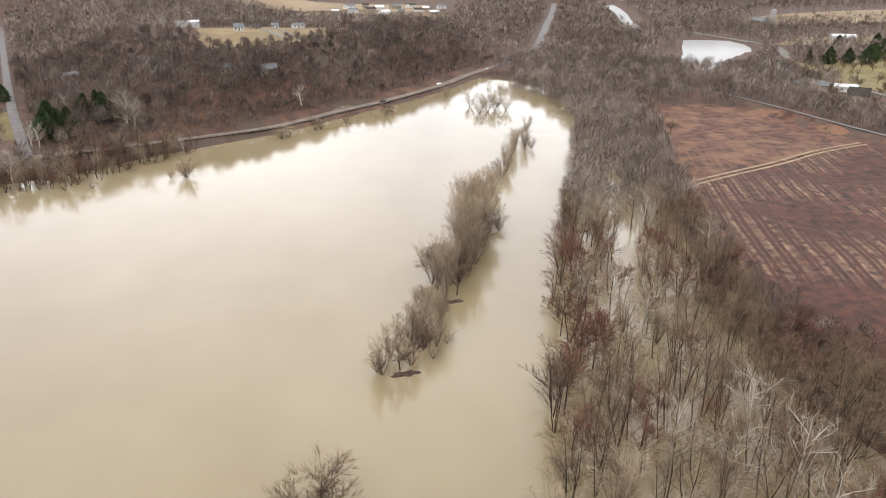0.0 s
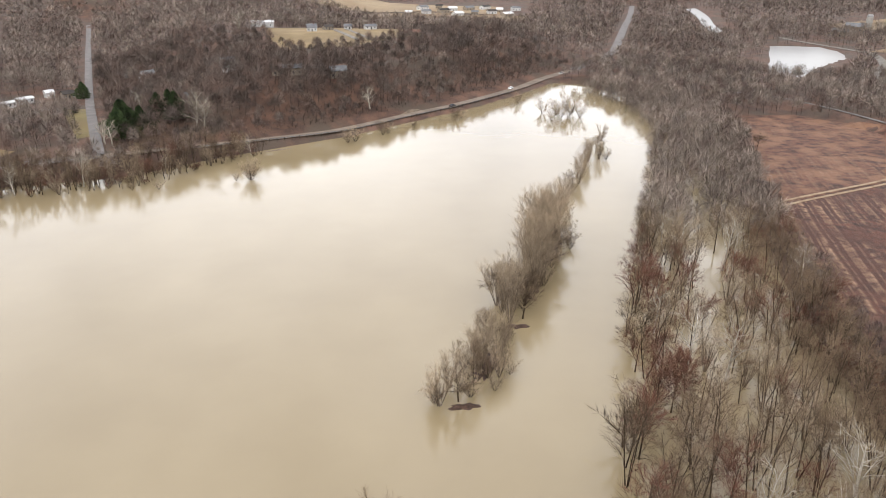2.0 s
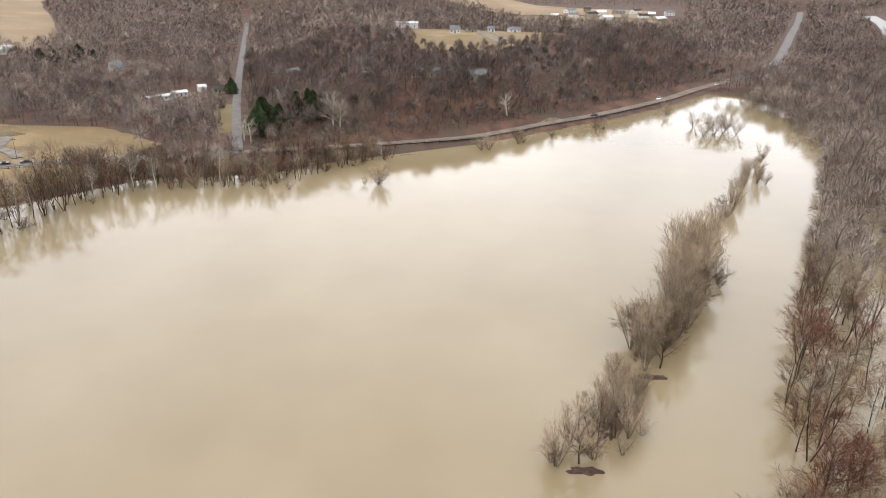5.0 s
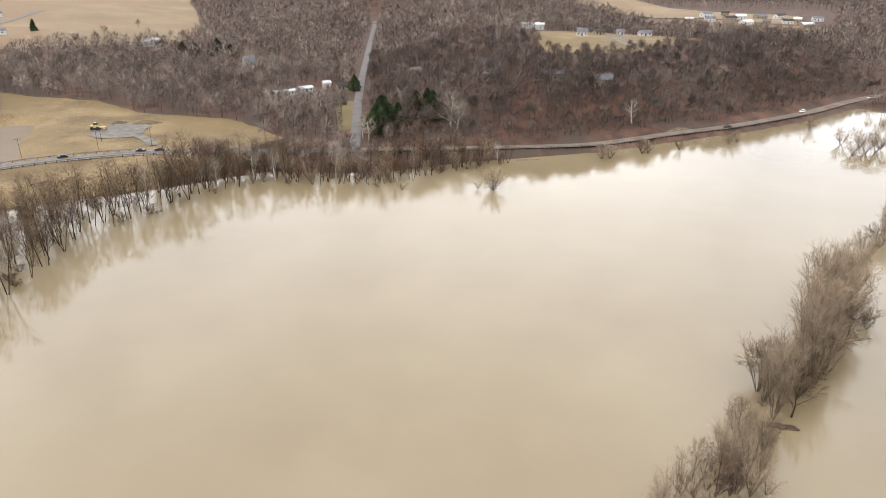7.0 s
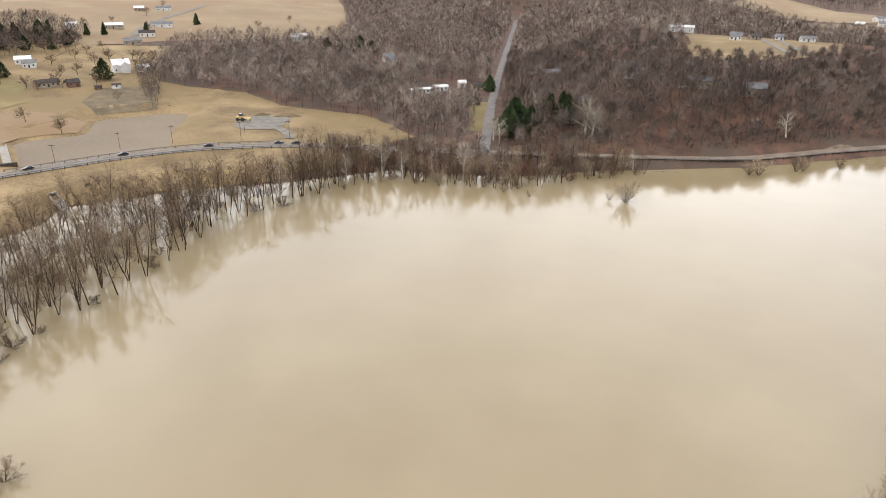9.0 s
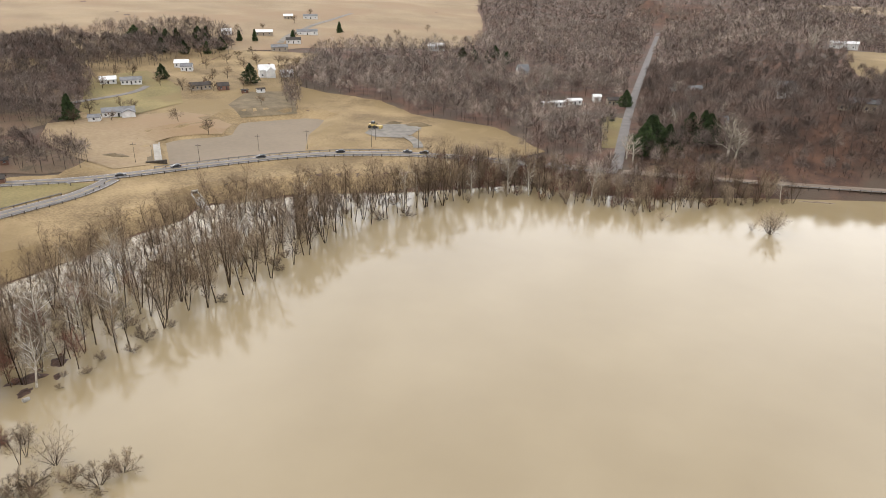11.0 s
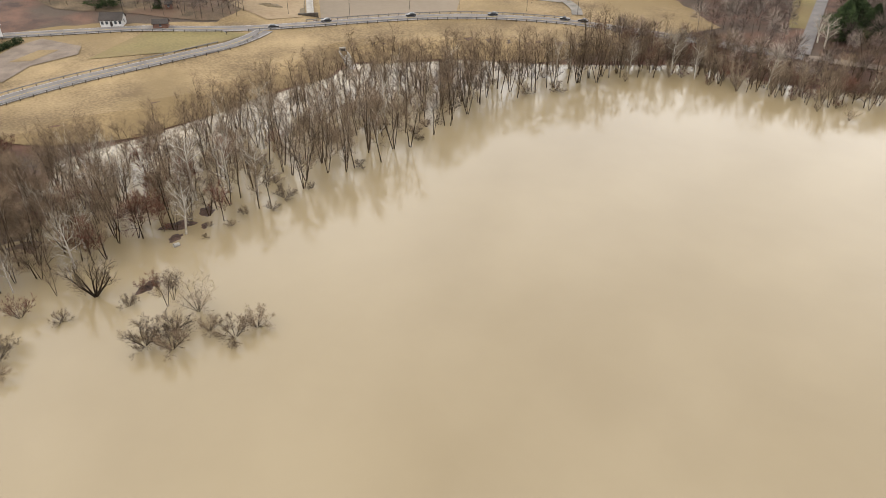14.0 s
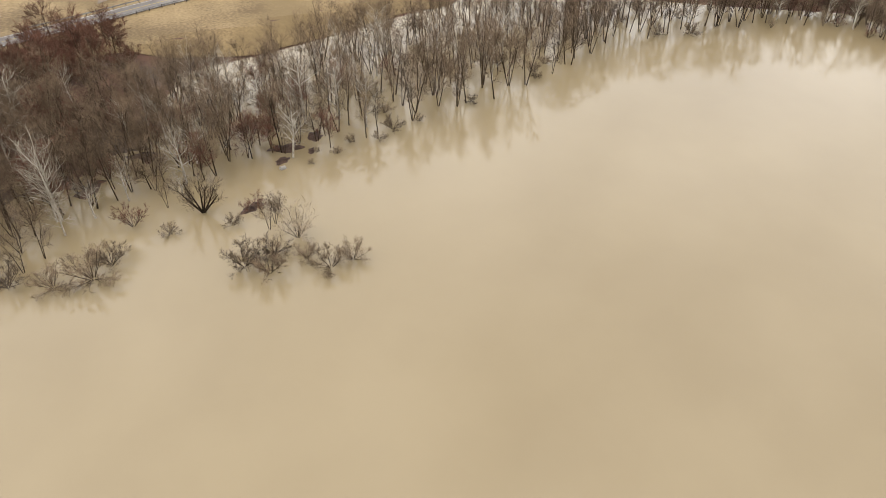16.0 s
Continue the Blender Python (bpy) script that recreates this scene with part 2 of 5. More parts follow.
rowed(STUBBLE, (0.99, -0.137, 0), 5.2, (0.19, 0.118, 0.073), 0.8)
STUBBLE_NORTH = rowed(material("stubble_north", (0.022, 0.0075, 0.004), (0.11, 0.047, 0.026), scale=0.3, fine=2.8, bump=0.9, third=((0.125, 0.062, 0.034), 0.09)), (0.99, -0.137, 0), 5.2, (0.19, 0.12, 0.075), 0.3)

# ---- plan ----
FLOOD = [(-150, -160), (-152, -20), (-161, 6), (-159, 24), (-168, 37), (-186, 42), (-208, 46), (-213, 67), (-217, 80), (-223, 98), (-231, 119), (-233, 130), (-243, 141), (-234, 160),
         (-228, 178), (-212, 197), (-198, 219), (-184, 244), (-163, 252), (-146, 261), (-136, 273), (-120, 292), (-106, 304), (-98, 314), (-74, 322), (-52, 352),
         (-25, 382), (5, 428), (27, 460), (48, 482), (75, 452), (98, 400), (97, 345), (86, 290), (80, 245), (74, 200), (70, 165), (69, 135), (68, 118), (74, 104), (80, 80), (92, 20), (105, -160)]
ROAD = [(-345, -70), (-328, 10), (-312, 67), (-306, 85), (-296, 102), (-287, 120), (-281, 141), (-276, 162), (-270, 182), (-262, 200), (-251, 215), (-236, 230), (-216, 243), (-192, 256), (-162, 273),
        (-136, 289), (-108, 307), (-79, 328), (-53, 361), (-29, 392), (-1, 438), (18, 478), (40, 517), (59, 564), (78, 616), (98, 725), (118, 840), (140, 960), (170, 1150)]


def shore_dip(x, y):
    """How far the shore road lies below the bank road."""
    k = np.interp(y, [282, 335, 480, 600], [0.0, 2.5, 2.5, 0.0])
    return np.where(np.asarray(x, float) > -150, k, 0.0)


ROAD = [(x * (75.7 + float(shore_dip(x, y))) / 75.7, 20 + (y - 20) * (75.7 + float(shore_dip(x, y))) / 75.7) for x, y in ROAD]


def beside(line, gap):
    """Points of a line moved to its right."""
    out = []
    for i, (x, y) in enumerate(line):
        (ax, ay), (bx, by) = line[max(i - 1, 0)], line[min(i + 1, len(line) - 1)]
        d = math.hypot(bx - ax, by - ay)
        out.append((x + (by - ay) / d * gap, y - (bx - ax) / d * gap))
    return out


FLOOD = FLOOD[:23] + beside(ROAD[17:22], 6.5) + FLOOD[29:]
SIDE_ROAD = [(-165, 274), (-229, 377), (-321, 533), (-405, 677), (-486, 815)]
RAMP = [(-281, 124), (-275, 117), (-269, 106), (-265, 90), (-261, 74), (-257, 58), (-252, 44), (-245, 29), (-236, 8), (-225, -20), (-205, -80)]
LEVEE = [(60, 500), (85, 458), (112, 439), (140, 428), (161, 396), (175, 360), (186, 325), (193, 306), (204, 270), (222, 210)]
EAST_ROAD = [(252, 760), (262, 724), (285, 660), (290, 640), (272, 580), (246, 530), (238, 480), (262, 400)]
FIELD = [(108, 388), (143, 390), (166, 369), (182, 336), (190, 296), (202, 250), (230, 160), (200, 100), (140, 92), (100, 112), (84, 136), (78, 150), (77, 174), (80, 215), (84, 245), (89, 270), (100, 318), (102, 350)]
SILT = [(-287, 147), (-331, 163), (-334, 170), (-331, 180), (-325, 192), (-345, 206), (-349, 211), (-336, 243), (-325, 248), (-314, 238), (-301, 223), (-274, 204), (-281, 172)]
POND_E = [(226, 697), (196, 600), (178, 548), (180, 526), (192, 515), (212, 552), (234, 582), (260, 616), (272, 652), (267, 688)]


def inside(poly, x, y):
    x, y = np.asarray(x, float), np.asarray(y, float)
    hit = np.zeros(x.shape, bool)
    for (ax, ay), (bx, by) in zip(poly, poly[1:] + poly[:1]):
        if ay != by:
            hit ^= ((ay > y) != (by > y)) & (x < (bx - ax) * (y - ay) / (by - ay) + ax)
    return hit


def away(line, x, y, closed=False):
    """Distance to a polyline."""
    x, y = np.asarray(x, float), np.asarray(y, float)
    best = np.full(x.shape, 1e9)
    pts = line + line[:1] if closed else line
    for (ax, ay), (bx, by) in zip(pts, pts[1:]):
        dx, dy = bx - ax, by - ay
        t = np.clip(((x - ax) * dx + (y - ay) * dy) / (dx * dx + dy * dy), 0, 1)
        best = np.minimum(best, np.hypot(x - ax - t * dx, y - ay - t * dy))
    return best


def smooth(a, b, v):
    t = np.clip((np.asarray(v, float) - a) / (b - a), 0, 1)
    return t * t * (3 - 2 * t)


NORTH = [(-170, 262)] + ROAD[14:] + [(900, 1500), (-900, 1500), (-560, 900)] + SIDE_ROAD[::-1]


def land(x, y):
    """Height of the land before the flood and the roads are cut in."""
    x, y = np.asarray(x, float), np.asarray(y, float)
    u = -x - 0.35 * np.maximum(0, y - 300)
    west = np.interp(u, [250, 300, 380, 430, 600, 900], [3.6, 3.6, 7.0, 10.0, 23.0, 40.0])
    hill = 15 * smooth(7, 60, away(ROAD, x, y)) * smooth(6, 90, away(SIDE_ROAD, x, y)) * inside(NORTH, x, y)
    hill += 6 * smooth(420, 540, y) * inside(NORTH, x, y) * smooth(10, 100, away(SIDE_ROAD, x, y)) * smooth(20, 120, away(ROAD, x, y))
    hill = hill * (1 - 0.8 * smooth(560, 700, y) * smooth(-270, -170, x))
    low = np.where(x > 60, 2.0, 3.5)
    h = np.where(x < -180, west, low) + hill
    h += smooth(700, 1000, y) * 6 * (1 + np.sin(x * 0.006 + 1) * np.cos(y * 0.005)) * smooth(1.0, 120, away(ROAD, x, y))
    h += 0.5 * np.sin(x * 0.05) * np.sin(y * 0.043) * smooth(0, 60, away(ROAD, x, y)) * (x < 60)
    lev = 1 - smooth(2.5, 9, away(LEVEE, x, y))
    return h + lev * 3.0


def ground_z(x, y):
    x, y = np.asarray(x, float), np.asarray(y, float)
    h = land(x, y)
    wet, d = inside(FLOOD, x, y), away(FLOOD, x, y, True)
    rough = np.sin(x * 0.41 + 1.3 * np.sin(y * 0.23)) * np.sin(y * 0.37 + 1.1 * np.sin(x * 0.19)) + 0.5 * np.sin(x * 0.9 + y * 0.7) * np.sin(y * 0.8 - x * 0.5)
    shift = 7.0 * rough * (1 - smooth(-150, -140, x)) * smooth(-200, -188, x) * (1 - smooth(45, 75, y)) * (y > -80)
    sd = np.where(wet, -d, d) + shift
    wet, d = sd < 0, np.abs(sd)
    h = np.where(wet, np.maximum(-2.5, -0.15 * d), np.minimum(h, 0.02 + np.where((x < -135) & (x > -196) & (y < 75) & (d < 18), 0.06, 0.3) * d))
    for poly, lvl in ((SILT, 2.6), (POND_E, 1.6)):
        dp, ins = away(poly, x, y, True), inside(poly, x, y)
        h = np.where(ins, lvl - np.minimum(1.0, 0.2 * dp), np.where(dp < 12, np.minimum(h, lvl + 0.05 + 0.25 * dp), h))
    for line, z, wide in ((ROAD, 4.3 - shore_dip(x, y), 4.2), (SIDE_ROAD, 4.6, 4.0), (RAMP, 4.3, 4.5)):
        dl = away(line, x, y)
        w = 1 - smooth(wide, wide + np.where(z < 3.9, 2.2, 5.5), dl)
        h = h * (1 - w) + (z - 0.5) * w
    return h


# ---- builders ----
def link(name, data, parent=None, label=""):
    ob = new(name, data)
    if parent is not None:
        ob.parent = parent
    if label:
        ob["label"] = label
    return ob


def mesh_from(name, verts, faces, mat, flat=True):
    me = bpy.data.meshes.new(name)
    if isinstance(faces, np.ndarray):
        n, k = faces.shape
        me.vertices.add(len(verts))
        me.vertices.foreach_set("co", np.asarray(verts, np.float32).ravel())
        me.loops.add(n * k)
        me.loops.foreach_set("vertex_index", faces.astype(np.int32).ravel())
        me.polygons.add(n)
        me.polygons.foreach_set("loop_start", np.arange(0, n * k, k, dtype=np.int32))
        me.update(calc_edges=True)
    else:
        me.from_pydata(verts.tolist() if hasattr(verts, "tolist") else verts, [], faces)
    for m in mat if isinstance(mat, (list, tuple)) else [mat]:
        me.materials.append(m)
    if not flat:
        me.polygons.foreach_set("use_smooth", [True] * len(me.polygons))
    me.update()
    return me


def part(name, bm, mat, parent, label=""):
    me = bpy.data.meshes.new(name)
    bm.to_mesh(me)
    bm.free()
    me.materials.append(mat)
    return link(name, me, parent, label)


def box(bm, x0, x1, y0, y1, z0, z1, bevel=0.0):
    v = [bm.verts.new((x, y, z)) for z in (z0, z1) for y in (y0, y1) for x in (x0, x1)]
    fs = [bm.faces.new([v[i] for i in f]) for f in ((0, 2, 3, 1), (4, 5, 7, 6), (0, 1, 5, 4), (2, 6, 7, 3), (0, 4, 6, 2), (1, 3, 7, 5))]
    if bevel:
        bmesh.ops.bevel(bm, geom=list({e for f in fs for e in f.edges}), offset=bevel, segments=2, affect="EDGES", profile=0.5)
    return bm


def boxed(*a, **k):
    return box(bmesh.new(), *a, **k)


def spline(line, step):
    """Evenly spaced points along a smoothed polyline, with the left-hand normals."""
    p = np.array(line, float)
    q = [p[0]]
    for i in range(len(p) - 1):
        a, b, c, d = p[max(i - 1, 0)], p[i], p[i + 1], p[min(i + 2, len(p) - 1)]
        for t in np.linspace(0, 1, 9)[1:]:
            q.append(0.5 * (2 * b + (c - a) * t + (2 * a - 5 * b + 4 * c - d) * t * t + (3 * b - a - 3 * c + d) * t ** 3))
    q = np.array(q)
    s = np.r_[0, np.cumsum(np.hypot(*np.diff(q, axis=0).T))]
    at = np.arange(0, s[-1], step)
    r = np.c_[np.interp(at, s, q[:, 0]), np.interp(at, s, q[:, 1])]
    t = np.gradient(r, axis=0)
    t /= np.hypot(*t.T)[:, None]
    return r, np.c_[-t[:, 1], t[:, 0]]


def ribbon(name, line, off0, off1, z, mat, step=4.0, thick=0.12, dash=None, parent=None):
    """A strip of even thickness along a line, between two offsets to its left. z: a height, or a function of place."""
    r, nrm = spline(line, step)
    a, b = r + nrm * off0, r + nrm * off1
    za = z(a[:, 0], a[:, 1]) if callable(z) else np.full(len(r), z)
    zb = z(b[:, 0], b[:, 1]) if callable(z) else np.full(len(r), z)
    v = np.concatenate([np.c_[a, za], np.c_[b, zb], np.c_[a, za - thick], np.c_[b, zb - thick]])
    n = len(r)
    f = []
    for i in range(n - 1):
        if dash and i % dash[1] >= dash[0]:
            continue
        A, B, C, D = i, n + i, 2 * n + i, 3 * n + i
        f += [(A, A + 1, B + 1, B), (A, C, C + 1, A + 1), (B, B + 1, D + 1, D)]
    return link(name, mesh_from(name, v, f, mat), parent)


def patch(name, poly, mat, lift, step=7.0, jag=1.0, z=None, seed=1):
    """A sheet over the polygon that follows the ground, with a slightly uneven edge."""
    from mathutils.geometry import delaunay_2d_cdt
    rs = np.random.RandomState(seed)
    edge = []
    for (ax, ay), (bx, by) in zip(poly, poly[1:] + poly[:1]):
        k = max(1, int(math.hypot(bx - ax, by - ay) / step))
        for i in range(k):
            t = i / k
            j = rs.uniform(-jag, jag, 2) if i else (0, 0)
            edge.append((ax + (bx - ax) * t + j[0], ay + (by - ay) * t + j[1]))
    xs, ys = np.array(edge).T
    gx, gy = np.meshgrid(np.arange(xs.min(), xs.max(), step), np.arange(ys.min(), ys.max(), step))
    gx, gy = gx.ravel(), gy.ravel()
    keep = inside(edge, gx, gy) & (away(edge, gx, gy, True) > step * 0.4)
    pts = [Vector(p) for p in edge] + [Vector(p) for p in zip(gx[keep], gy[keep])]
    n = len(edge)
    out = delaunay_2d_cdt(pts, [(i, (i + 1) % n) for i in range(n)], [], 1, 1e-4)
    v = np.array([(p.x, p.y) for p in out[0]])
    zz = ground_z(v[:, 0], v[:, 1]) + lift if z is None else np.full(len(v), z)
    me = mesh_from(name, np.c_[v, zz], [list(f) for f in out[2]], mat)
    if len(me.polygons) and sum(p.normal.z for p in me.polygons) < 0:
        me.flip_normals()
    return link(name, me)


# ---- ground, water, roads ----
def make_ground():
    ax = np.concatenate([np.arange(-4800, -900, 300), np.arange(-900, -440, 20), np.arange(-440, -240, 5), np.arange(-240, -135, 2.0), np.arange(-135, 320, 5), np.arange(320, 900, 20), np.arange(900, 4900, 300)]).astype(float)
    ay = np.concatenate([np.arange(-3000, -150, 300), np.arange(-150, -40, 5), np.arange(-40, 110, 2.0), np.arange(110, 560, 5), np.arange(560, 1500, 20), np.arange(1500, 4900, 300)]).astype(float)
    X, Y = np.meshgrid(ax, ay)
    Z = ground_z(X, Y)
    v = np.c_[X.ravel(), Y.ravel(), Z.ravel()]
    nx, ny = len(ax), len(ay)
    i = (np.arange(ny - 1)[:, None] * nx + np.arange(nx - 1)).ravel()
    ob = link("ground", mesh_from("ground", v, np.c_[i, i + 1, i + nx + 1, i + nx], LITTER, flat=False))
    return tagged(ob, "brown leaf-littered ground with bare winter woodland floor", "ground", kind="structure")


make_ground()
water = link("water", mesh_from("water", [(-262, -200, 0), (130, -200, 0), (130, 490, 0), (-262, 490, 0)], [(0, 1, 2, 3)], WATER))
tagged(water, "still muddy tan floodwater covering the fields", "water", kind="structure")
tagged(patch("pond", POND_E, POND, 0, z=1.5), "pale grey pond beyond the fields", "pond", kind="structure")
tagged(patch("silt_pool", SILT, MUD, 0, z=2.55), "smooth grey-brown flooded field beside the road", "flooded field", kind="structure")
SPLIT = [(82, 240), (99, 252), (133, 273), (157, 290), (184, 304)]
tagged(patch("field", SPLIT + [(202, 250), (230, 160), (200, 100), (140, 92), (100, 112), (84, 136), (78, 150), (77, 174), (80, 215)], STUBBLE, 0.12, jag=0.8), "reddish-brown harvested field with pale straw rows", "field", kind="structure")
tagged(patch("field_headland", SPLIT[::-1] + [(84, 245), (89, 270), (100, 318), (102, 350), (108, 388), (143, 390), (166, 369), (182, 336)], STUBBLE_NORTH, 0.12, jag=0.8), "brown and tan stubble field beyond the wheel track", "field", kind="structure")
WEST_OPEN = [(-205, -160), (-205, -20), (-216, 40), (-222, 70), (-236, 125), (-246, 141), (-236, 165), (-224, 190), (-204, 222), (-206, 245), (-203, 277), (-223, 286), (-250, 295), (-283, 288),
             (-301, 285), (-338, 292), (-375, 278), (-392, 274), (-432, 296), (-488, 350), (-505, 404), (-470, 470), (-485, 511), (-527, 569), (-615, 651), (-707, 734), (-1100, 1150),
             (-1800, 1000), (-1800, -160)]
HILL_FIELD = [(-190, 562), (-168, 502), (-150, 474), (-107, 482), (-91, 506), (-73, 541), (-88, 578), (-118, 576), (-150, 574)]
tagged(patch("meadow", [(-205, -160), (-206, -20), (-216, 30)] + FLOOD[7:16] + [p for p in WEST_OPEN[8:] if p[0] > -500 and p[1] < 420] + [(-520, 300), (-440, 190), (-385, 138), (-318, 128), (-302, 112), (-320, 70), (-352, -160)], DRY_GRASS, 0.25, step=5), "dry tan winter grass on the road bank and meadow", "meadow", kind="structure")
tagged(patch("far_meadow", [(-505, 404), (-470, 470), (-485, 511), (-527, 569), (-615, 651), (-707, 734), (-1100, 1150), (-1500, 1000), (-1500, 100), (-700, 60), (-520, 300)], TAN_FIELD, 0.2, step=25, jag=3), "pale tan harvested farmland on a rise", "field", kind="structure")
tagged(patch("village_meadow", [(-520, 300), (-440, 190), (-420, 168), (-600, 195), (-650, 230), (-600, 260)], DRY_GRASS, 0.15, step=12), "dry tan grass among the western houses", "meadow", kind="structure")
THATCH = material("thatch", (0.05, 0.034, 0.018), (0.15, 0.105, 0.06), scale=0.1, fine=1.6, third=((0.085, 0.05, 0.03), 0.05))
tagged(patch("wood_floor", [(-306, 108), (-303, 122), (-315, 128), (-350, 118), (-372, 106), (-384, 130), (-413, 150), (-440, 160), (-520, 130), (-520, 60), (-400, 40), (-345, 60), (-325, 88)], THATCH, 0.2, step=8), "dry brown grass and leaves under bare trees", "ground", kind="structure")
tagged(patch("dry_field", [(-296, 130), (-293, 143), (-331, 160), (-336, 170), (-333, 180), (-327, 190), (-343, 203), (-372, 190), (-382, 160), (-384, 130), (-358, 120), (-320, 124)], TAN_FIELD, 0.42, jag=0.6), "pale tan stubble field beside the flooded pool", "field", kind="structure")
tagged(patch("fallow_field", [(-352, 213), (-374, 217), (-396, 240), (-384, 262), (-342, 240)], EARTH, 0.42, jag=0.3), "olive-brown fenced fallow plot", "field", kind="structure")
tagged(patch("roadside_lawn", [(-278, 63), (-300, 85), (-290, 108), (-280, 118), (-275, 108), (-271, 90)], LAWN, 0.42, jag=0.2), "yellow-green mown grass between two roads", "lawn", kind="structure")
tagged(patch("house_lawn", [(-376, 160), (-400, 150), (-470, 175), (-480, 215), (-430, 215), (-392, 200)], LAWN, 0.44, jag=0.8), "yellow-green lawn around houses", "lawn", kind="structure")
tagged(patch("verge_lawn", [(-232, 357), (-217, 358), (-184, 303), (-190, 299)], LAWN, 0.25, jag=0.2), "green lawn beside the side road", "lawn", kind="structure")
tagged(patch("hill_field", HILL_FIELD, DRY_GRASS, 0.3, step=10, jag=1), "yellow-tan pasture on the wooded hill", "field", kind="structure")
tagged(patch("distant_field", [(-322, 880), (-248, 865), (-110, 905), (-20, 880), (-20, 960), (-120, 985), (-197, 1040), (-400, 1000)], TAN_FIELD, 0.4, step=25, jag=3), "pale distant farmland", "field", kind="structure")
tagged(patch("village_green", [(-180, 862), (-130, 815), (10, 812), (12, 872), (-60, 878), (-110, 896)], TAN_FIELD, 0.3, step=20, jag=2), "pale open ground round the distant village", "field", kind="structure")
tagged(patch("east_farmland", [(338, 862), (337, 812), (495, 828), (640, 900), (640, 1040), (586, 991), (428, 920)], TAN_FIELD, 0.4, step=20, jag=2), "pale distant farmland", "field", kind="structure")
tagged(patch("east_pasture", [(292, 653), (340, 643), (440, 660), (440, 730), (344, 706)], TAN_FIELD, 0.3, step=15, jag=1), "pale tan pasture", "field", kind="structure")
tagged(patch("east_lawn", [(262, 545), (250, 470), (262, 420), (330, 440), (400, 596), (305, 552)], LAWN, 0.25, step=10, jag=1), "yellow-green lawn around houses", "lawn", kind="structure")
tagged(patch("gravel_lot", [(-281, 239), (-291, 253), (-281, 266), (-271, 266), (-264, 254), (-262, 246), (-272, 238)], GRAVEL, 0.45, jag=0.8), "pale gravel work lot with puddles", "lot", kind="structure")
tagged(patch("asphalt_lot", [(-258, 27), (-282, 27), (-304, 43), (-309, 52), (-294, 63), (-285, 61), (-280, 46), (-268, 38)], ASPHALT_BROWN, 0.45, jag=0.1), "dark asphalt parking area beside a house", "parking lot", kind="structure")
tagged(patch("traffic_island", [(-287, 40), (-296, 50), (-293, 56), (-285, 47)], DRY_GRASS, 0.53, jag=0.1), "grass strip in the parking area", "grass strip", kind="structure")


def dirt_pile(name, label, x, y, rx, ry, h, mat, turn=0, seed=0):
    rs = np.random.RandomState(seed)
    v, f, n, k = [], [], 22, 6
    for i in range(k):
        s = 1 - i / (k - 1)
        for j in range(n):
            a = 2 * math.pi * j / n
            q = s * (1 + 0.22 * math.sin(2 * a + seed) + 0.15 * math.sin(5 * a + 2 * seed) + 0.14 * rs.uniform(-1, 1))
            v.append((rx * q * math.cos(a), ry * q * math.sin(a), h * (1 - s * s) * (1 + 0.2 * rs.uniform(-1, 1)) - 0.25 * s))
    for i in range(k - 1):
        for j in range(n):
            f.append((i * n + j, i * n + (j + 1) % n, (i + 1) * n + (j + 1) % n, (i + 1) * n + j))
    ob = link(name, mesh_from(name, v, f, mat, flat=False))
    z = max(0.0, float(ground_z(x, y)))
    ob.matrix_basis = pose(x, y, z, 0, 0, turn)
    return tagged(ob, label, "mound")


RUST = material("wet_leaves", (0.022, 0.012, 0.008), (0.075, 0.042, 0.028), scale=0.9, fine=5.0, bump=0.9)
dirt_pile("debris_mound", "wet red-brown leaf debris at the islet tip", -7.6, 124.2, 3.6, 1.8, 0.35, RUST, 10, 1)
dirt_pile("debris_mound", "wet red-brown leaf debris at the islet tip", 2.4, 156.6, 3.4, 1.8, 0.35, RUST, 15, 2)
dirt_pile("debris_mound", "wet leaf litter rising out of the flood", -161, 66, 3.2, 6, 0.22, RUST, -25, 3)
dirt_pile("debris_mound", "wet leaf litter rising out of the flood", -164, 73, 3, 4, 0.2, RUST, 35, 15)
dirt_pile("debris_mound", "wet leaf litter rising out of the flood", -158, 71, 1.6, 2.6, 0.15, RUST, 60, 16)
dirt_pile("debris_mound", "wet leaf litter rising out of the flood", -156, 64.5, 2.2, 3, 0.2, RUST, 10, 9)
dirt_pile("debris_mound", "red-brown drift heap among drowned shrubs", -140.6, 56, 2.0, 2.8, 0.4, RUST, 20, 10)
dirt_pile("debris_mound", "narrow brown islet under the tree row", 10, 198, 4, 26, 0.3, RUST, -14, 6)
dirt_pile("debris_mound", "narrow brown islet under the tree row", -4, 140, 2.6, 15, 0.25, RUST, -17, 8)
dirt_pile("debris_mound", "dark brush heap at the field edge", -315, 137, 7, 4, 1.0, EARTH, 30, 7)

# roads
tagged(ribbon("road", ROAD[:15], -3.6, 3.6, 4.3, ASPHALT), "grey two-lane asphalt road on a grass bank", "road", kind="structure")
tagged(ribbon("shore_road", ROAD[14:23], -3.0, 3.0, lambda x, y: 4.29 - shore_dip(x, y), ASPHALT_BROWN), "brown-grey road along the flooded shore below the hill", "road", kind="structure")
tagged(ribbon("far_road", ROAD[22:], -3.6, 3.6, lambda x, y: 4.28 - shore_dip(x, y), ASPHALT), "pale straight road running away up the valley", "road", kind="structure")
tagged(ribbon("side_road", SIDE_ROAD, -2.2, 2.2, 4.62, ASPHALT), "grey straight asphalt road climbing through woods", "road", kind="structure")
tagged(ribbon("ramp_road", RAMP, -3.6, 3.6, 4.306, ASPHALT), "grey asphalt road branching off by a junction", "road", kind="structure")
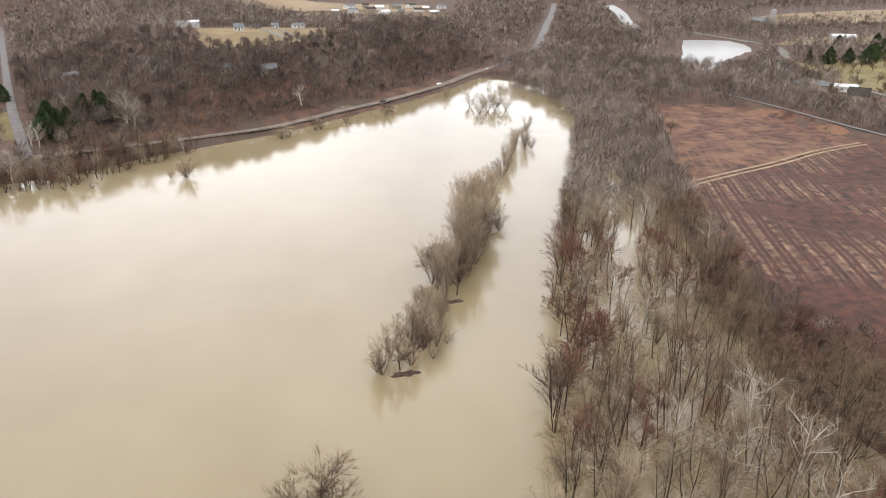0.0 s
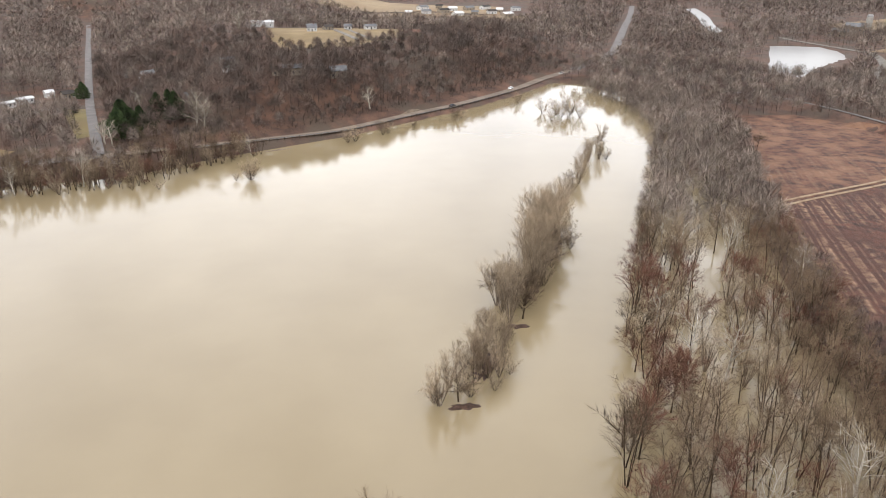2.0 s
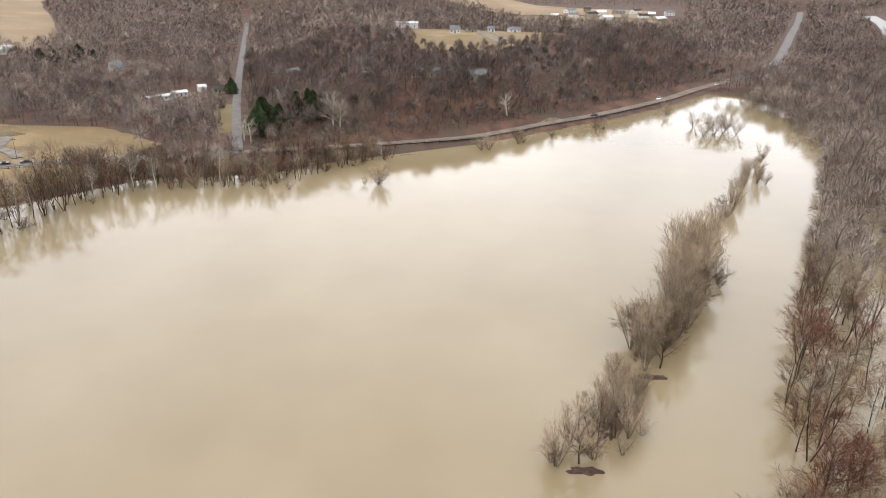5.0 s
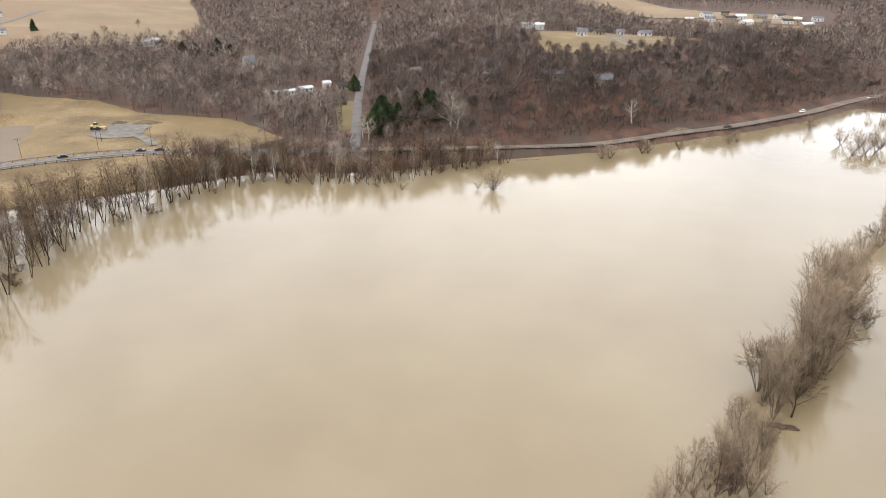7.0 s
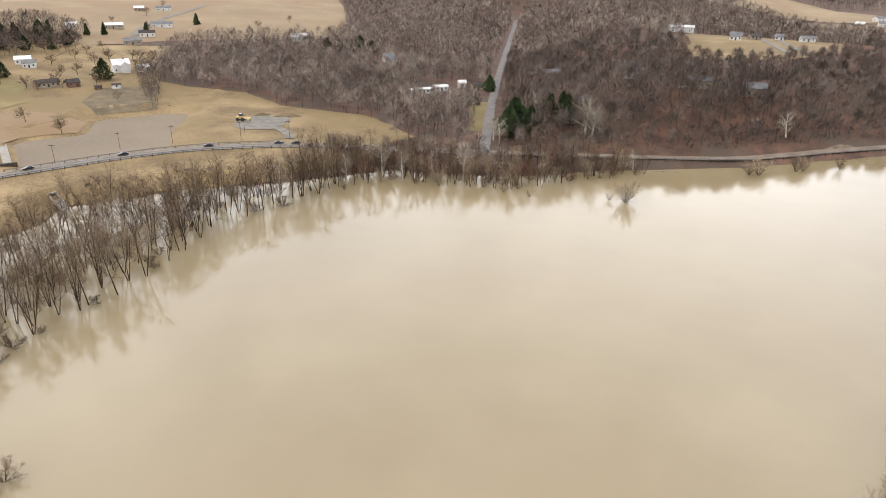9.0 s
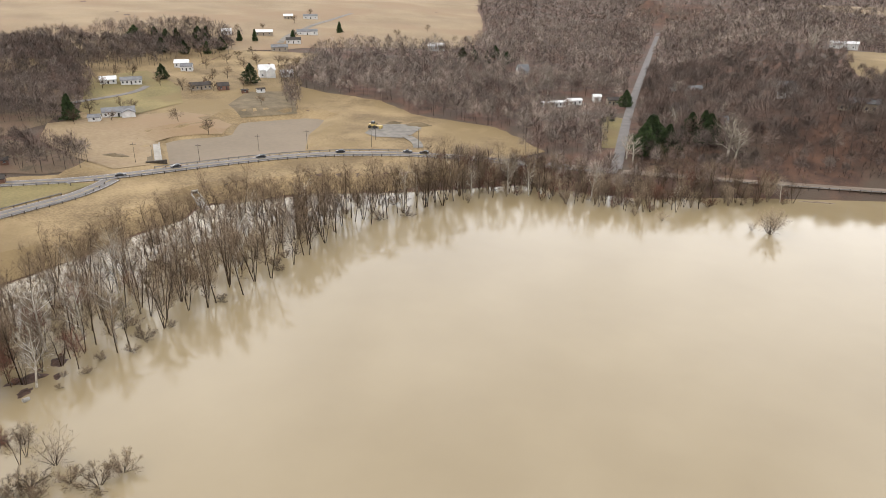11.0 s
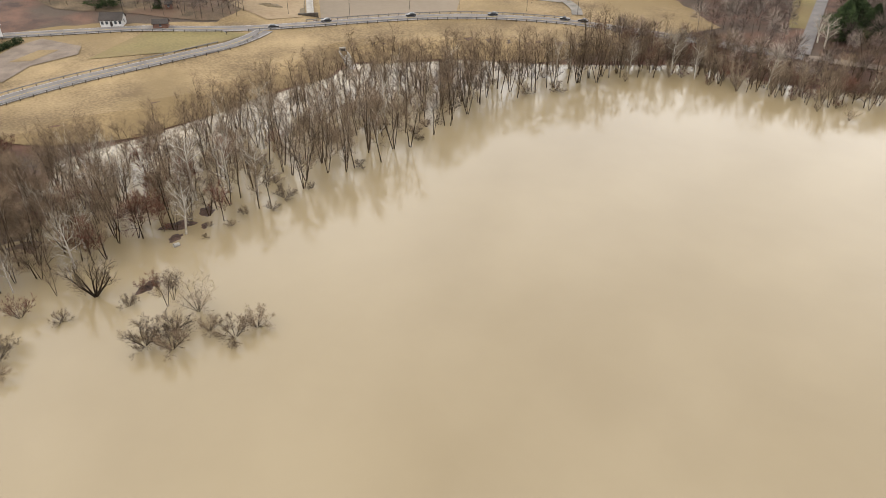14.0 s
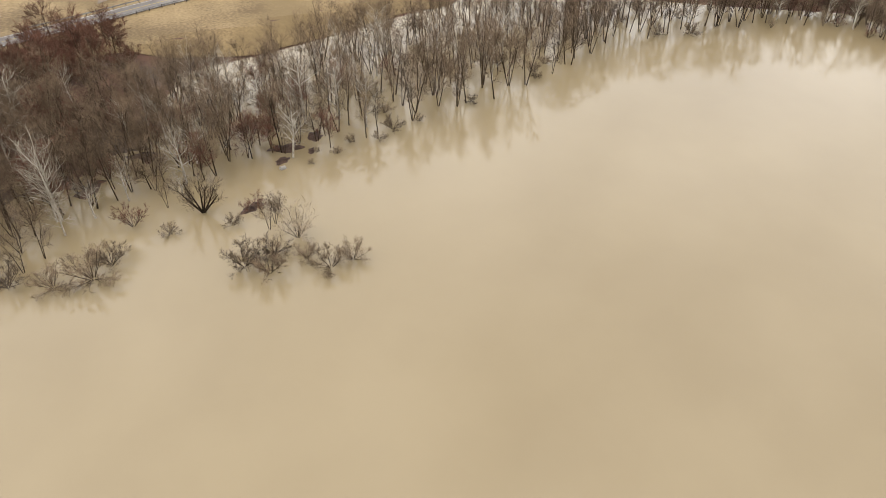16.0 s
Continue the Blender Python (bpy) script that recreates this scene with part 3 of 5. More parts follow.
tagged(ribbon("east_road", EAST_ROAD, -3.2, 3.2, lambda x, y: ground_z(x, y) + 0.4, GRAVEL), "pale road past the pond", "road", kind="structure")
tagged(ribbon("levee_track", LEVEE[2:], -1.1, 1.1, lambda x, y: ground_z(x, y) + 0.3, ASPHALT), "gravel track on top of the levee", "track", kind="structure")
for off in (-3.2, 3.08):
    for nm, line, z in (("road_line", ROAD[:15], 4.312), ("road_line", RAMP, 4.318)):
        tagged(ribbon(nm, line, off, off + 0.14, z, PAINT_WHITE, thick=0.008), "white painted edge line", "road line", kind="structure")
for nm, line, z in (("centre_line", ROAD[:15], 4.312), ("centre_line", RAMP, 4.318)):
    tagged(ribbon(nm, line, -0.12, 0.12, z, PAINT_YELLOW, thick=0.008), "yellow painted centre line", "road line", kind="structure")
tagged(ribbon("field_track", [(82, 240), (99, 252), (133, 273), (157, 290), (184, 304)], -2.2, -0.9, lambda x, y: ground_z(x, y) + 0.25, STRAW, step=2), "pale straw wheel track across the field", "track", kind="structure")
tagged(ribbon("field_track", [(82, 240), (99, 252), (133, 273), (157, 290), (184, 304)], 0.9, 2.2, lambda x, y: ground_z(x, y) + 0.25, STRAW, step=2), "pale straw wheel track across the field", "track", kind="structure")
tagged(ribbon("driveway", [(-137, 558), (-122, 531), (-107, 505)], -2, 2, lambda x, y: ground_z(x, y) + 0.5, GRAVEL), "pale gravel drive across the pasture", "driveway", kind="structure")
tagged(ribbon("driveway", [(-130, 566), (-114, 536), (-99, 508)], -1.5, 1.5, lambda x, y: ground_z(x, y) + 0.5, GRAVEL), "pale gravel drive across the pasture", "driveway", kind="structure")
tagged(ribbon("driveway", [(-540, 345), (-577, 378), (-628, 436), (-700, 530)], -2.5, 2.5, lambda x, y: ground_z(x, y) + 0.5, GRAVEL), "pale lane between farm fields", "driveway", kind="structure")
tagged(ribbon("driveway", [(-243, 240), (-252, 246), (-264, 250)], -2.2, 2.2, lambda x, y: ground_z(x, y) + 0.55, GRAVEL, step=2), "gravel entrance from the road", "driveway", kind="structure")
tagged(ribbon("driveway", [(-420, 150), (-428, 185), (-440, 200)], -1.8, 1.8, lambda x, y: ground_z(x, y) + 0.6, ASPHALT, step=3), "asphalt drive up to the houses", "driveway", kind="structure")
tagged(ribbon("river", [(206, 785), (210, 850), (222, 930), (232, 1050)], -6, 7, lambda x, y: ground_z(x, y) + 0.8, POND, step=10), "pale far bend of the river", "river", kind="structure")

POST = mesh_from("post", *(lambda b: ([v.co[:] for v in b.verts], [[v.index for v in f.verts] for f in b.faces]))((lambda b: (b.verts.index_update(), b)[1])(boxed(-0.1, 0.1, -0.1, 0.1, -0.7, 0.8))), POSTWOOD)


def guard_rail(line, off, z, label, every=4.0, cable=False):
    """Posts along a road's edge, with a bent steel rail or a wooden top beam."""
    top = new("guard_rail")
    tagged(top, label, "guard rail", "guard rails along the roads")
    r, nrm = spline(line, every)
    pts = r + nrm * off
    side = nrm * (-0.16 if off > 0 else 0.16)
    sink = shore_dip(pts[:, 0], pts[:, 1])
    for p, k in zip(pts, sink):
        link("post", POST, top).location = (p[0], p[1], z - k)
    q = pts + side
    prof = [(0, 0.42), (0.06, 0.5), (0.0, 0.58), (0.06, 0.68), (0, 0.76)]
    v = [(a[0] + n[0] * dx, a[1] + n[1] * dx, z - k + dz) for a, n, k in zip(q, nrm, sink) for dx, dz in prof]
    k = len(prof)
    f = [(i * k + j, (i + 1) * k + j, (i + 1) * k + j + 1, i * k + j + 1) for i in range(len(q) - 1) for j in range(k - 1)]
    link("rail", mesh_from("rail", v, f, STEEL), top)


guard_rail(ROAD[5:14], -4.4, 4.3, "grey steel guard rail on dark posts along the road bank")
guard_rail(ROAD[6:12], 4.4, 4.3, "grey steel guard rail on dark posts beside the flooded pool")
guard_rail(ROAD[1:5] + [(-290, 112), (-284, 115)], -4.4, 4.3, "grey steel guard rail curving round the junction")
guard_rail(RAMP[2:9], -4.4, 4.3, "grey steel guard rail on dark posts along the branch road")
guard_rail([(-279, 117)] + RAMP[2:9], 4.4, 4.3, "grey steel guard rail on dark posts along the branch road")
guard_rail(ROAD[15:21], -4.6, 4.3, "weathered guard rail on posts above the flooded shore", every=3.5)


# ---- trees ----
def prism(a, b, ra, rb, sides=4):
    """Tapered tubes from points a to b, as vertices and triangles."""
    a, b = np.asarray(a, float), np.asarray(b, float)
    d = b - a
    d = d / np.maximum(np.linalg.norm(d, axis=1), 1e-6)[:, None]
    ref = np.where(np.abs(d[:, 2:3]) > 0.9, [[1.0, 0, 0]], [[0, 0, 1.0]])
    u = np.cross(d, ref)
    u /= np.linalg.norm(u, axis=1)[:, None]
    w = np.cross(d, u)
    n = len(a)
    v = np.zeros((n, 2 * sides, 3))
    for k in range(sides):
        o = u * math.cos(2 * math.pi * k / sides) + w * math.sin(2 * math.pi * k / sides)
        v[:, k], v[:, sides + k] = a + o * np.reshape(ra, (-1, 1)), b + o * np.reshape(rb, (-1, 1))
    t = []
    for k in range(sides):
        m = (k + 1) % sides
        t += [(k, m, sides + m), (k, sides + m, sides + k)]
    t = np.array(t)[None] + (np.arange(n) * 2 * sides)[:, None, None]
    return v.reshape(-1, 3), t.reshape(-1, 3)


def slivers(a, b, w, rs):
    """Thin pointed twigs from a to b."""
    a, b = np.asarray(a, float), np.asarray(b, float)
    d = b - a
    side = np.cross(d, rs.normal(size=d.shape))
    side *= (np.reshape(w, (-1, 1)) * 0.5) / np.maximum(np.linalg.norm(side, axis=1), 1e-6)[:, None]
    v = np.stack([a - side, a + side, b], 1).reshape(-1, 3)
    return v, np.arange(len(v)).reshape(-1, 3)


def join(*parts):
    v, t, n = [], [], 0
    for pv, pt in parts:
        v.append(pv), t.append(pt + n)
        n += len(pv)
    return np.concatenate(v), np.concatenate(t)


def turned(d, angle, rs):
    """Directions bent away from d by an angle, all round."""
    side = np.cross(d, rs.normal(size=d.shape))
    side /= np.maximum(np.linalg.norm(side, axis=1), 1e-6)[:, None]
    out = d * np.cos(angle)[:, None] + side * np.sin(angle)[:, None]
    return out / np.linalg.norm(out, axis=1)[:, None]


def sprout(base, end, per, along, angle, length, lift, rs):
    """Children along straight parents: their starts, ends and place along the parent."""
    own = np.repeat(np.arange(len(base)), per)
    n = len(own)
    f = along[0] + (along[1] - along[0]) * (np.tile(np.arange(per), len(base)) + rs.uniform(0.1, 0.9, n)) / per
    d = (end - base)[own]
    d = d / np.linalg.norm(d, axis=1)[:, None]
    p = base[own] + (end - base)[own] * f[:, None]
    w = turned(d, rs.uniform(*angle, n), rs) + np.array([0, 0, lift])
    w /= np.linalg.norm(w, axis=1)[:, None]
    ln = rs.uniform(*length, n) * (1.15 - 0.5 * f)
    return p, p + w * ln[:, None], f


def grow(seed, height, stems=1, fan=0.06, stem=0.9, limbs=(11, 0.35), reach=0.3, open_=(0.35, 0.8), branches=5, twigs=10, trunk_r=0.17, twig_w=0.05, lift=0.12):
    """A bare tree: stems, limbs, branches and twigs. Returns the wood and the fine crown."""
    rs = np.random.RandomState(seed)
    h = height
    az = np.arange(stems) * 2.4 + rs.uniform(0, 1, stems)
    lean = fan * (rs.uniform(0.3, 1.0, stems) if stems > 1 else np.ones(1))
    d = np.c_[np.cos(az) * np.sin(lean), np.sin(az) * np.sin(lean), np.cos(lean)]
    s0 = np.c_[np.cos(az), np.sin(az), np.zeros(stems)] * (0.25 if stems > 1 else 0)
    s1 = s0 + d * (h * stem * rs.uniform(0.85, 1.0, stems))[:, None]
    r = trunk_r * (1.0 if stems == 1 else 0.55)
    full = np.full(stems, 1.0)
    kink = s0 + (s1 - s0) * 0.5 + rs.normal(size=(stems, 3)) * h * 0.012
    root = s0 - np.array([0, 0, 2.2])
    wood = [prism(root, s0, full * r * 1.3, full * r, 5), prism(s0, kink, full * r, full * r * 0.65, 5), prism(kink, s1, full * r * 0.65, full * r * 0.2, 4)]
    l0, l1, f = sprout(s0, s1, limbs[0], (limbs[1], 1.0), open_, (reach * h * 0.75, reach * h * 1.15), lift, rs)
    lr = r * (0.42 - 0.25 * f)
    lk = l0 + (l1 - l0) * 0.5 + rs.normal(size=l0.shape) * h * 0.012
    wood += [prism(l0, lk, lr, lr * 0.7, 3), prism(lk, l1, lr * 0.7, lr * 0.22, 3)]
    b0, b1, f = sprout(l0, l1, branches, (0.1, 1.0), (0.4, 1.0), (0.12 * h, 0.22 * h), lift * 0.7, rs)
    wood.append(slivers(b0, b1, np.repeat(lr, branches) * 0.7, rs))
    t0, t1, f = sprout(b0, b1, twigs, (0.05, 1.0), (0.25, 0.95), (0.07 * h, 0.16 * h), lift * 0.4, rs)
    mixed = rs.permutation(len(t0))
    return join(*wood), slivers(t0[mixed], t1[mixed], rs.uniform(0.6, 1.2, len(t0)) * twig_w, rs)


SHAPES = {}


def make_tree(name, label, bark, twig, seed, category="tree", **k):
    top = new(name)
    wood, fine = SHAPES[top.name] = grow(seed, **k)
    link("trunk", mesh_from("trunk", *wood, bark), top)
    link("crown", mesh_from("crown", *fine, twig), top)
    top.location = (0, 0, -500)
    return tagged(top, label, category)


TALL = [make_tree("tree", "slender bare grey-brown tree standing in floodwater", BARK_DARK, TWIG_GREY, 10 + i, height=16, limbs=(11, 0.28), reach=0.25, open_=(0.4, 0.95), branches=6, twigs=11, trunk_r=0.17, twig_w=0.05, fan=0.04 + 0.03 * i) for i in range(5)]
REDS = [make_tree("tree", "bare reddish-brown budding tree in the flooded wood", BARK, TWIG_RED, 30 + i, height=13.5, stem=0.62, limbs=(11, 0.3), reach=0.42, open_=(0.4, 1.1), branches=8, twigs=14, trunk_r=0.17, twig_w=0.06) for i in range(3)]
PALES = [make_tree("tree", "bare pale-barked sycamore with whitish limbs", BARK_PALE, TWIG_PALE, 40 + i, height=16.5, stem=0.78, limbs=(12, 0.25), reach=0.34, open_=(0.5, 1.2), branches=6, twigs=6, trunk_r=0.3, twig_w=0.05) for i in range(3)]
FAR_PALES = [make_tree("tree", "bare white-barked sycamore among dark woods", BARK_PALE, TWIG_PALE, 46 + i, height=16.5, stem=0.7, limbs=(13, 0.25), reach=0.42, open_=(0.5, 1.2), branches=6, twigs=5, trunk_r=0.5, twig_w=0.09) for i in range(2)]
OLIVES = [make_tree("tree", "bare olive-grey many-stemmed willow in floodwater", BARK_TAN, TWIG_OLIVE, 50 + i, height=11.5, stems=10, fan=0.42, stem=0.92, limbs=(8, 0.12), reach=0.2, open_=(0.2, 0.6), branches=4, twigs=6, trunk_r=0.16, twig_w=0.045, lift=0.3) for i in range(4)]
ROUNDS = [make_tree("tree", "bare dark-trunked tree with a rounded twiggy crown", BARK_DARK, TWIG_GREY, 60 + i, height=11, stem=0.5, limbs=(11, 0.35), reach=0.5, open_=(0.4, 1.35), branches=8, twigs=14, trunk_r=0.19, twig_w=0.05) for i in range(3)]
BUSHES = [make_tree("shrub", "leafless grey-brown shrub half drowned in floodwater", BARK, TWIG_OLIVE if i else TWIG_GREY, 70 + i, category="shrub", height=6.5, stems=9, fan=0.72, stem=0.85, limbs=(6, 0.08), reach=0.3, open_=(0.3, 0.9), branches=4, twigs=7, trunk_r=0.1, twig_w=0.045) for i in range(3)]
BRAMBLE = [make_tree("shrub", "dense leafless red-brown thicket shrub", BARK_DARK, TWIG_RED, 80 + i, category="shrub", height=5.5, stems=8, fan=1.0, stem=0.8, limbs=(6, 0.08), reach=0.34, open_=(0.3, 0.9), branches=4, twigs=7, trunk_r=0.09, twig_w=0.065) for i in range(2)]
TWINS = [make_tree("tree", "bare dark-stemmed brown tree with leaning trunks in floodwater", BARK_DARK, TWIG_GREY, 90 + i, height=15, stems=2 + i % 2, fan=0.2 + 0.04 * i, stem=0.9, limbs=(9, 0.25), reach=0.24, open_=(0.4, 1.0), branches=5, twigs=10, trunk_r=0.23, twig_w=0.045) for i in range(4)]
DOMES = [make_tree("shrub", "low rounded leafless brown shrub half drowned in floodwater", BARK, TWIG_GREY, 100 + i, category="shrub", height=4.0, stems=12, fan=1.3, stem=0.78, limbs=(6, 0.15), reach=0.3, open_=(0.3, 0.9), branches=5, twigs=8, trunk_r=0.08, twig_w=0.035, lift=0.2) for i in range(3)]
SPREADS = [make_tree("tree", "bare low-forking tree with heavy spreading limbs in floodwater", BARK_DARK, TWIG_GREY, 110, height=9, stems=7, fan=1.0, stem=0.8, limbs=(7, 0.25), reach=0.3, open_=(0.3, 0.8), branches=5, twigs=7, trunk_r=0.38, twig_w=0.045, lift=0.25)]
placed = set()


def put(protos, x, y, scale, rs, group, bulk=None):
    ob = protos[rs.randint(len(protos))]
    gz = float(ground_z(x, y))
    m = pose(x, y, max(gz, 0.0), rs.uniform(-3, 3), rs.uniform(-3, 3), rs.uniform(0, 360)) @ Matrix.Diagonal((*(scale * rs.uniform(0.85, 1.15, 2)), scale, 1))
    if bulk is not None:
        bulk.append((ob.name, m))
        return None
    if ob in placed:
        ob = copy_thing(ob, m)
        ob.matrix_basis = m
    else:
        placed.add(ob)
        ob.matrix_basis = m
    tagged(ob, group=group)
    return ob


def mass(name, label, bulk, keep=0.8):
    """The deeper trees of a wood, joined into one mass of the same shapes."""
    v, t, mats, idx, n = [], [], [], [], 0
    for nm, m in bulk:
        a = np.array(m)
        proto = bpy.data.objects[nm]
        slots = [c.data.materials[0] for s in ("trunk", "crown") for c in proto.children if c.name.startswith(s)]
        for (pv, pt), mat in zip(SHAPES[nm], slots):
            if mat not in mats:
                mats.append(mat)
            if mat is slots[1]:
                k = int(len(pt) * keep)
                pv, pt = pv[:k * 3], pt[:k]
            v.append(pv @ a[:3, :3].T + a[:3, 3])
            t.append(pt + n)
            idx.append(np.full(len(pt), mats.index(mat)))
            n += len(pv)
    me = mesh_from(name, np.concatenate(v), np.concatenate(t), mats)
    me.polygons.foreach_set("material_index", np.concatenate(idx).astype(np.int32))
    return tagged(link(name, me), label, "woodland", kind="stuff")


def scatter(poly, cell, rs, jitter=0.45):
    p = np.array(poly, float)
    gx, gy = np.meshgrid(np.arange(p[:, 0].min(), p[:, 0].max(), cell), np.arange(p[:, 1].min(), p[:, 1].max(), cell))
    gx, gy = gx.ravel(), gy.ravel()
    gx, gy = gx + rs.uniform(-jitter, jitter, len(gx)) * cell, gy + rs.uniform(-jitter, jitter, len(gy)) * cell
    k = inside(poly, gx, gy)
    return gx[k], gy[k]


def pick(rs, *pairs):
    r = rs.uniform(0, sum(w for w, _ in pairs))
    for w, p in pairs:
        r -= w
        if r <= 0:
            return p
    return pairs[-1][1]


# flooded wood on the western shore
rs = np.random.RandomState(5)
WEST_WOOD = [(-143, 18), (-152, 34), (-151, 50), (-154, 62), (-157, 76), (-161, 90), (-164, 106), (-168, 120), (-178, 143), (-189, 162), (-187, 183), (-186, 203), (-181, 222), (-170, 238),
             (-180, 234), (-198, 214), (-210, 194), (-221, 176), (-226, 158), (-227, 138), (-222, 120), (-214, 100), (-208, 82), (-204, 66), (-200, 48), (-190, 30), (-186, 4), (-160, -30), (-140, -10)]
deep = []
SHORE = WEST_WOOD[:14]
for x, y in zip(*scatter(WEST_WOOD, 4.9, rs, 0.5)):
    front = float(away(SHORE, x, y)) < 6.5 and y > 15
    put(pick(rs, (3.6, TALL), (4, TWINS), (0.8, REDS if y < 110 else TALL), (0.8 if y > 60 else 1.6, PALES), (0.5, ROUNDS), (0.9, DOMES)), x, y, rs.uniform(0.7, 1.1), rs, "trees of the flooded western wood", None if front else deep)
for x, y in zip(*scatter([(-195, 6), (-222, 4), (-231, 17), (-229, 31), (-216, 38), (-207, 38), (-196, 24)], 4.2, rs)):
    put(pick(rs, (5, BRAMBLE), (1, REDS)), x, y, rs.uniform(0.8, 1.3), rs, "thicket by the branch road")
for x, y in zip(*scatter([(-195, 10), (-222, 2), (-236, 6), (-215, -50), (-170, -50), (-150, -25), (-160, 10), (-186, 30)], 4.8, rs, 0.5)):
    put(pick(rs, (2, REDS), (2, ROUNDS), (2.5, TWINS), (1.5, PALES), (1, BRAMBLE)), x, y, rs.uniform(0.8, 1.05), rs, "trees of the flooded western wood", deep)
for x, y in zip(*scatter([(-147, 18), (-154, 34), (-153, 50), (-157, 62), (-160, 76), (-175, 74), (-186, 40), (-180, 5), (-152, -5)], 5.2, rs, 0.5)):
    put(pick(rs, (3, TWINS), (2, ROUNDS), (1.5, REDS), (0.8, PALES)), x, y, rs.uniform(0.6, 0.95), rs, "trees of the flooded western wood", deep)
mass("flooded_wood", "bare grey-brown trees deep in the flooded wood", deep)
# drowned shrubs in front of it
put(SPREADS, -142.2, 47.2, 1.0, rs, "drowned shrubs off the western wood")
for x, y, size, protos in ((-128.5, 62.7, 1.05, BUSHES), (-132.6, 58.2, 0.5, TWINS), (-134, 59.5, 0.42, TWINS), (-120.3, 56.3, 1.5, DOMES), (-123.5, 52.5, 1.45, DOMES), (-125, 58, 1.0, DOMES), (-118.1, 66.4, 1.25, DOMES),
                           (-118.9, 70.5, 1.1, DOMES), (-122, 63, 0.8, DOMES), (-136, 52, 0.7, DOMES), (-138, 60, 0.6, BUSHES), (-128.4, 28.1, 1.7, DOMES), (-131.5, 31, 1.2, DOMES), (-141.8, 34.7, 0.9, BRAMBLE), (-137, 41, 0.6, DOMES),
                           (-140.2, 55, 0.45, BRAMBLE), (-141.2, 57.4, 0.5, BRAMBLE), (-139.3, 57.6, 0.35, BRAMBLE), (-160, 64, 0.3, BRAMBLE), (-162, 69, 0.35, BRAMBLE), (-157, 72, 0.35, DOMES), (-165, 74, 0.4, BRAMBLE),
                           (-155, 76, 0.45, DOMES), (-159, 80, 0.5, DOMES), (-158, 86, 0.6, DOMES), (-153, 70, 0.3, DOMES), (-163, 97, 0.5, DOMES), (-168, 112, 0.55, DOMES), (-175, 132, 0.6, DOMES),
                           (-146, 41, 0.5, TWINS), (-149, 44, 0.45, PALES), (-130.9, 14.8, 1.3, DOMES), (-128.3, 22, 1.2, DOMES), (-134, 17, 0.6, TWINS), (-137, 20, 0.65, TWINS), (-140, 16, 0.7, TWINS), (-143, 23, 0.6, PALES), (-136, 10, 0.65, TWINS),
                           (-141, 8, 0.75, TWINS), (-146, 14, 0.75, TWINS), (-147, 28, 0.6, PALES), (-149, 22, 0.7, TWINS), (-138, 1, 0.75, TWINS), (-133, 5, 1.3, DOMES), (-143, -4, 0.85, TWINS), (-136, -8, 1.3, DOMES), (-147, 3, 0.8, PALES), (-151, 34, 0.6, PALES), (-153, 39, 0.6, TWINS)):
    put(protos, x, y, size, rs, "drowned shrubs off the western wood")

# willow row on the islet
AXIS = [(-12, 124, 0.75), (-9, 130, 0.85), (-8, 134, 0.8), (-1, 134, 0.7), (0, 139, 0.75), (-3, 147, 0.75), (-6, 145, 0.7), (-11, 123, 0.85), (-8, 126, 1.05), (-6, 131, 1.1), (-4, 136, 1.0), (-6, 139, 0.8), (-2, 142, 0.9), (1, 147, 0.7), (-3, 151, 0.85), (2, 157, 1.1), (5, 160, 1.15), (0, 163, 1.0), (6, 166, 1.05), (-1, 170, 1.0),
        (3, 173, 1.0), (8, 176, 1.2), (6, 182, 1.3), (11, 185, 1.25), (8, 191, 1.3), (12, 196, 1.3), (10, 203, 1.25), (14, 207, 1.3), (11, 212, 1.25), (14, 218, 1.2), (16, 225, 1.1), (19, 240, 0.8), (21, 247, 0.85),
        (20, 255, 0.7), (24, 262, 0.9), (25, 269, 0.9), (26, 277, 0.9), (29, 284, 0.85), (30, 291, 0.8), (33, 298, 0.9), (36, 304, 0.8), (36, 313, 0.8), (38, 322, 0.8), (40, 333, 0.75), (33, 312, 0.7)]
for i, (x, y, s) in enumerate(AXIS):
    for j in range(2 if 160 < y < 230 else 1):
        protos = pick(rs, (6, OLIVES), (1, ROUNDS), (0.5, TALL)) if i not in (9, 19) else (TALL if i == 9 else ROUNDS)
        put(protos, x - 1.2 + j * rs.uniform(-4, 3) + rs.uniform(-1, 1), y + rs.uniform(-1.5, 1.5) + j * 2.5, s * rs.uniform(0.85, 1.05) * (0.7 if protos is TALL else 0.95) * (1.15 if 160 < y < 235 else 1.0), rs, "tree row on the drowned islet")
        for _ in range(rs.randint(2)):
            put(BUSHES, x + rs.uniform(-4, 4), y + rs.uniform(-3, 3), rs.uniform(0.5, 0.95), rs, "tree row on the drowned islet")
for x, y, s in ((15, 393, 1.2), (19, 374, 1.1), (24, 380, 1.4), (28, 384, 1.5), (34, 383, 1.3), (22, 390, 1.4), (30, 392, 1.3)):
    put(BUSHES, x, y, s, rs, "shrub clump at the head of the flood")
put([BUSHES[1]], -97.5, 260.5, 1.35, rs, "lone drowned shrubs")
put([BUSHES[2]], -98.5, 261, 1.1, rs, "lone drowned shrubs")
for x, y, s in ((-71, 322, 0.9), (-74, 320, 0.8), (-61, 336, 0.8), (-59, 339, 0.8), (-48, 350, 0.6), (-30, 372, 0.8), (-27, 376, 0.7), (-117, 281, 0.4), (-127, 246, 0.45), (-103, 259, 0.4), (-183, 212, 0.4), (2, 420, 0.9), (-136, 244, 0.4)):
    put(BUSHES, x, y, s * 1.25, rs, "lone drowned shrubs")
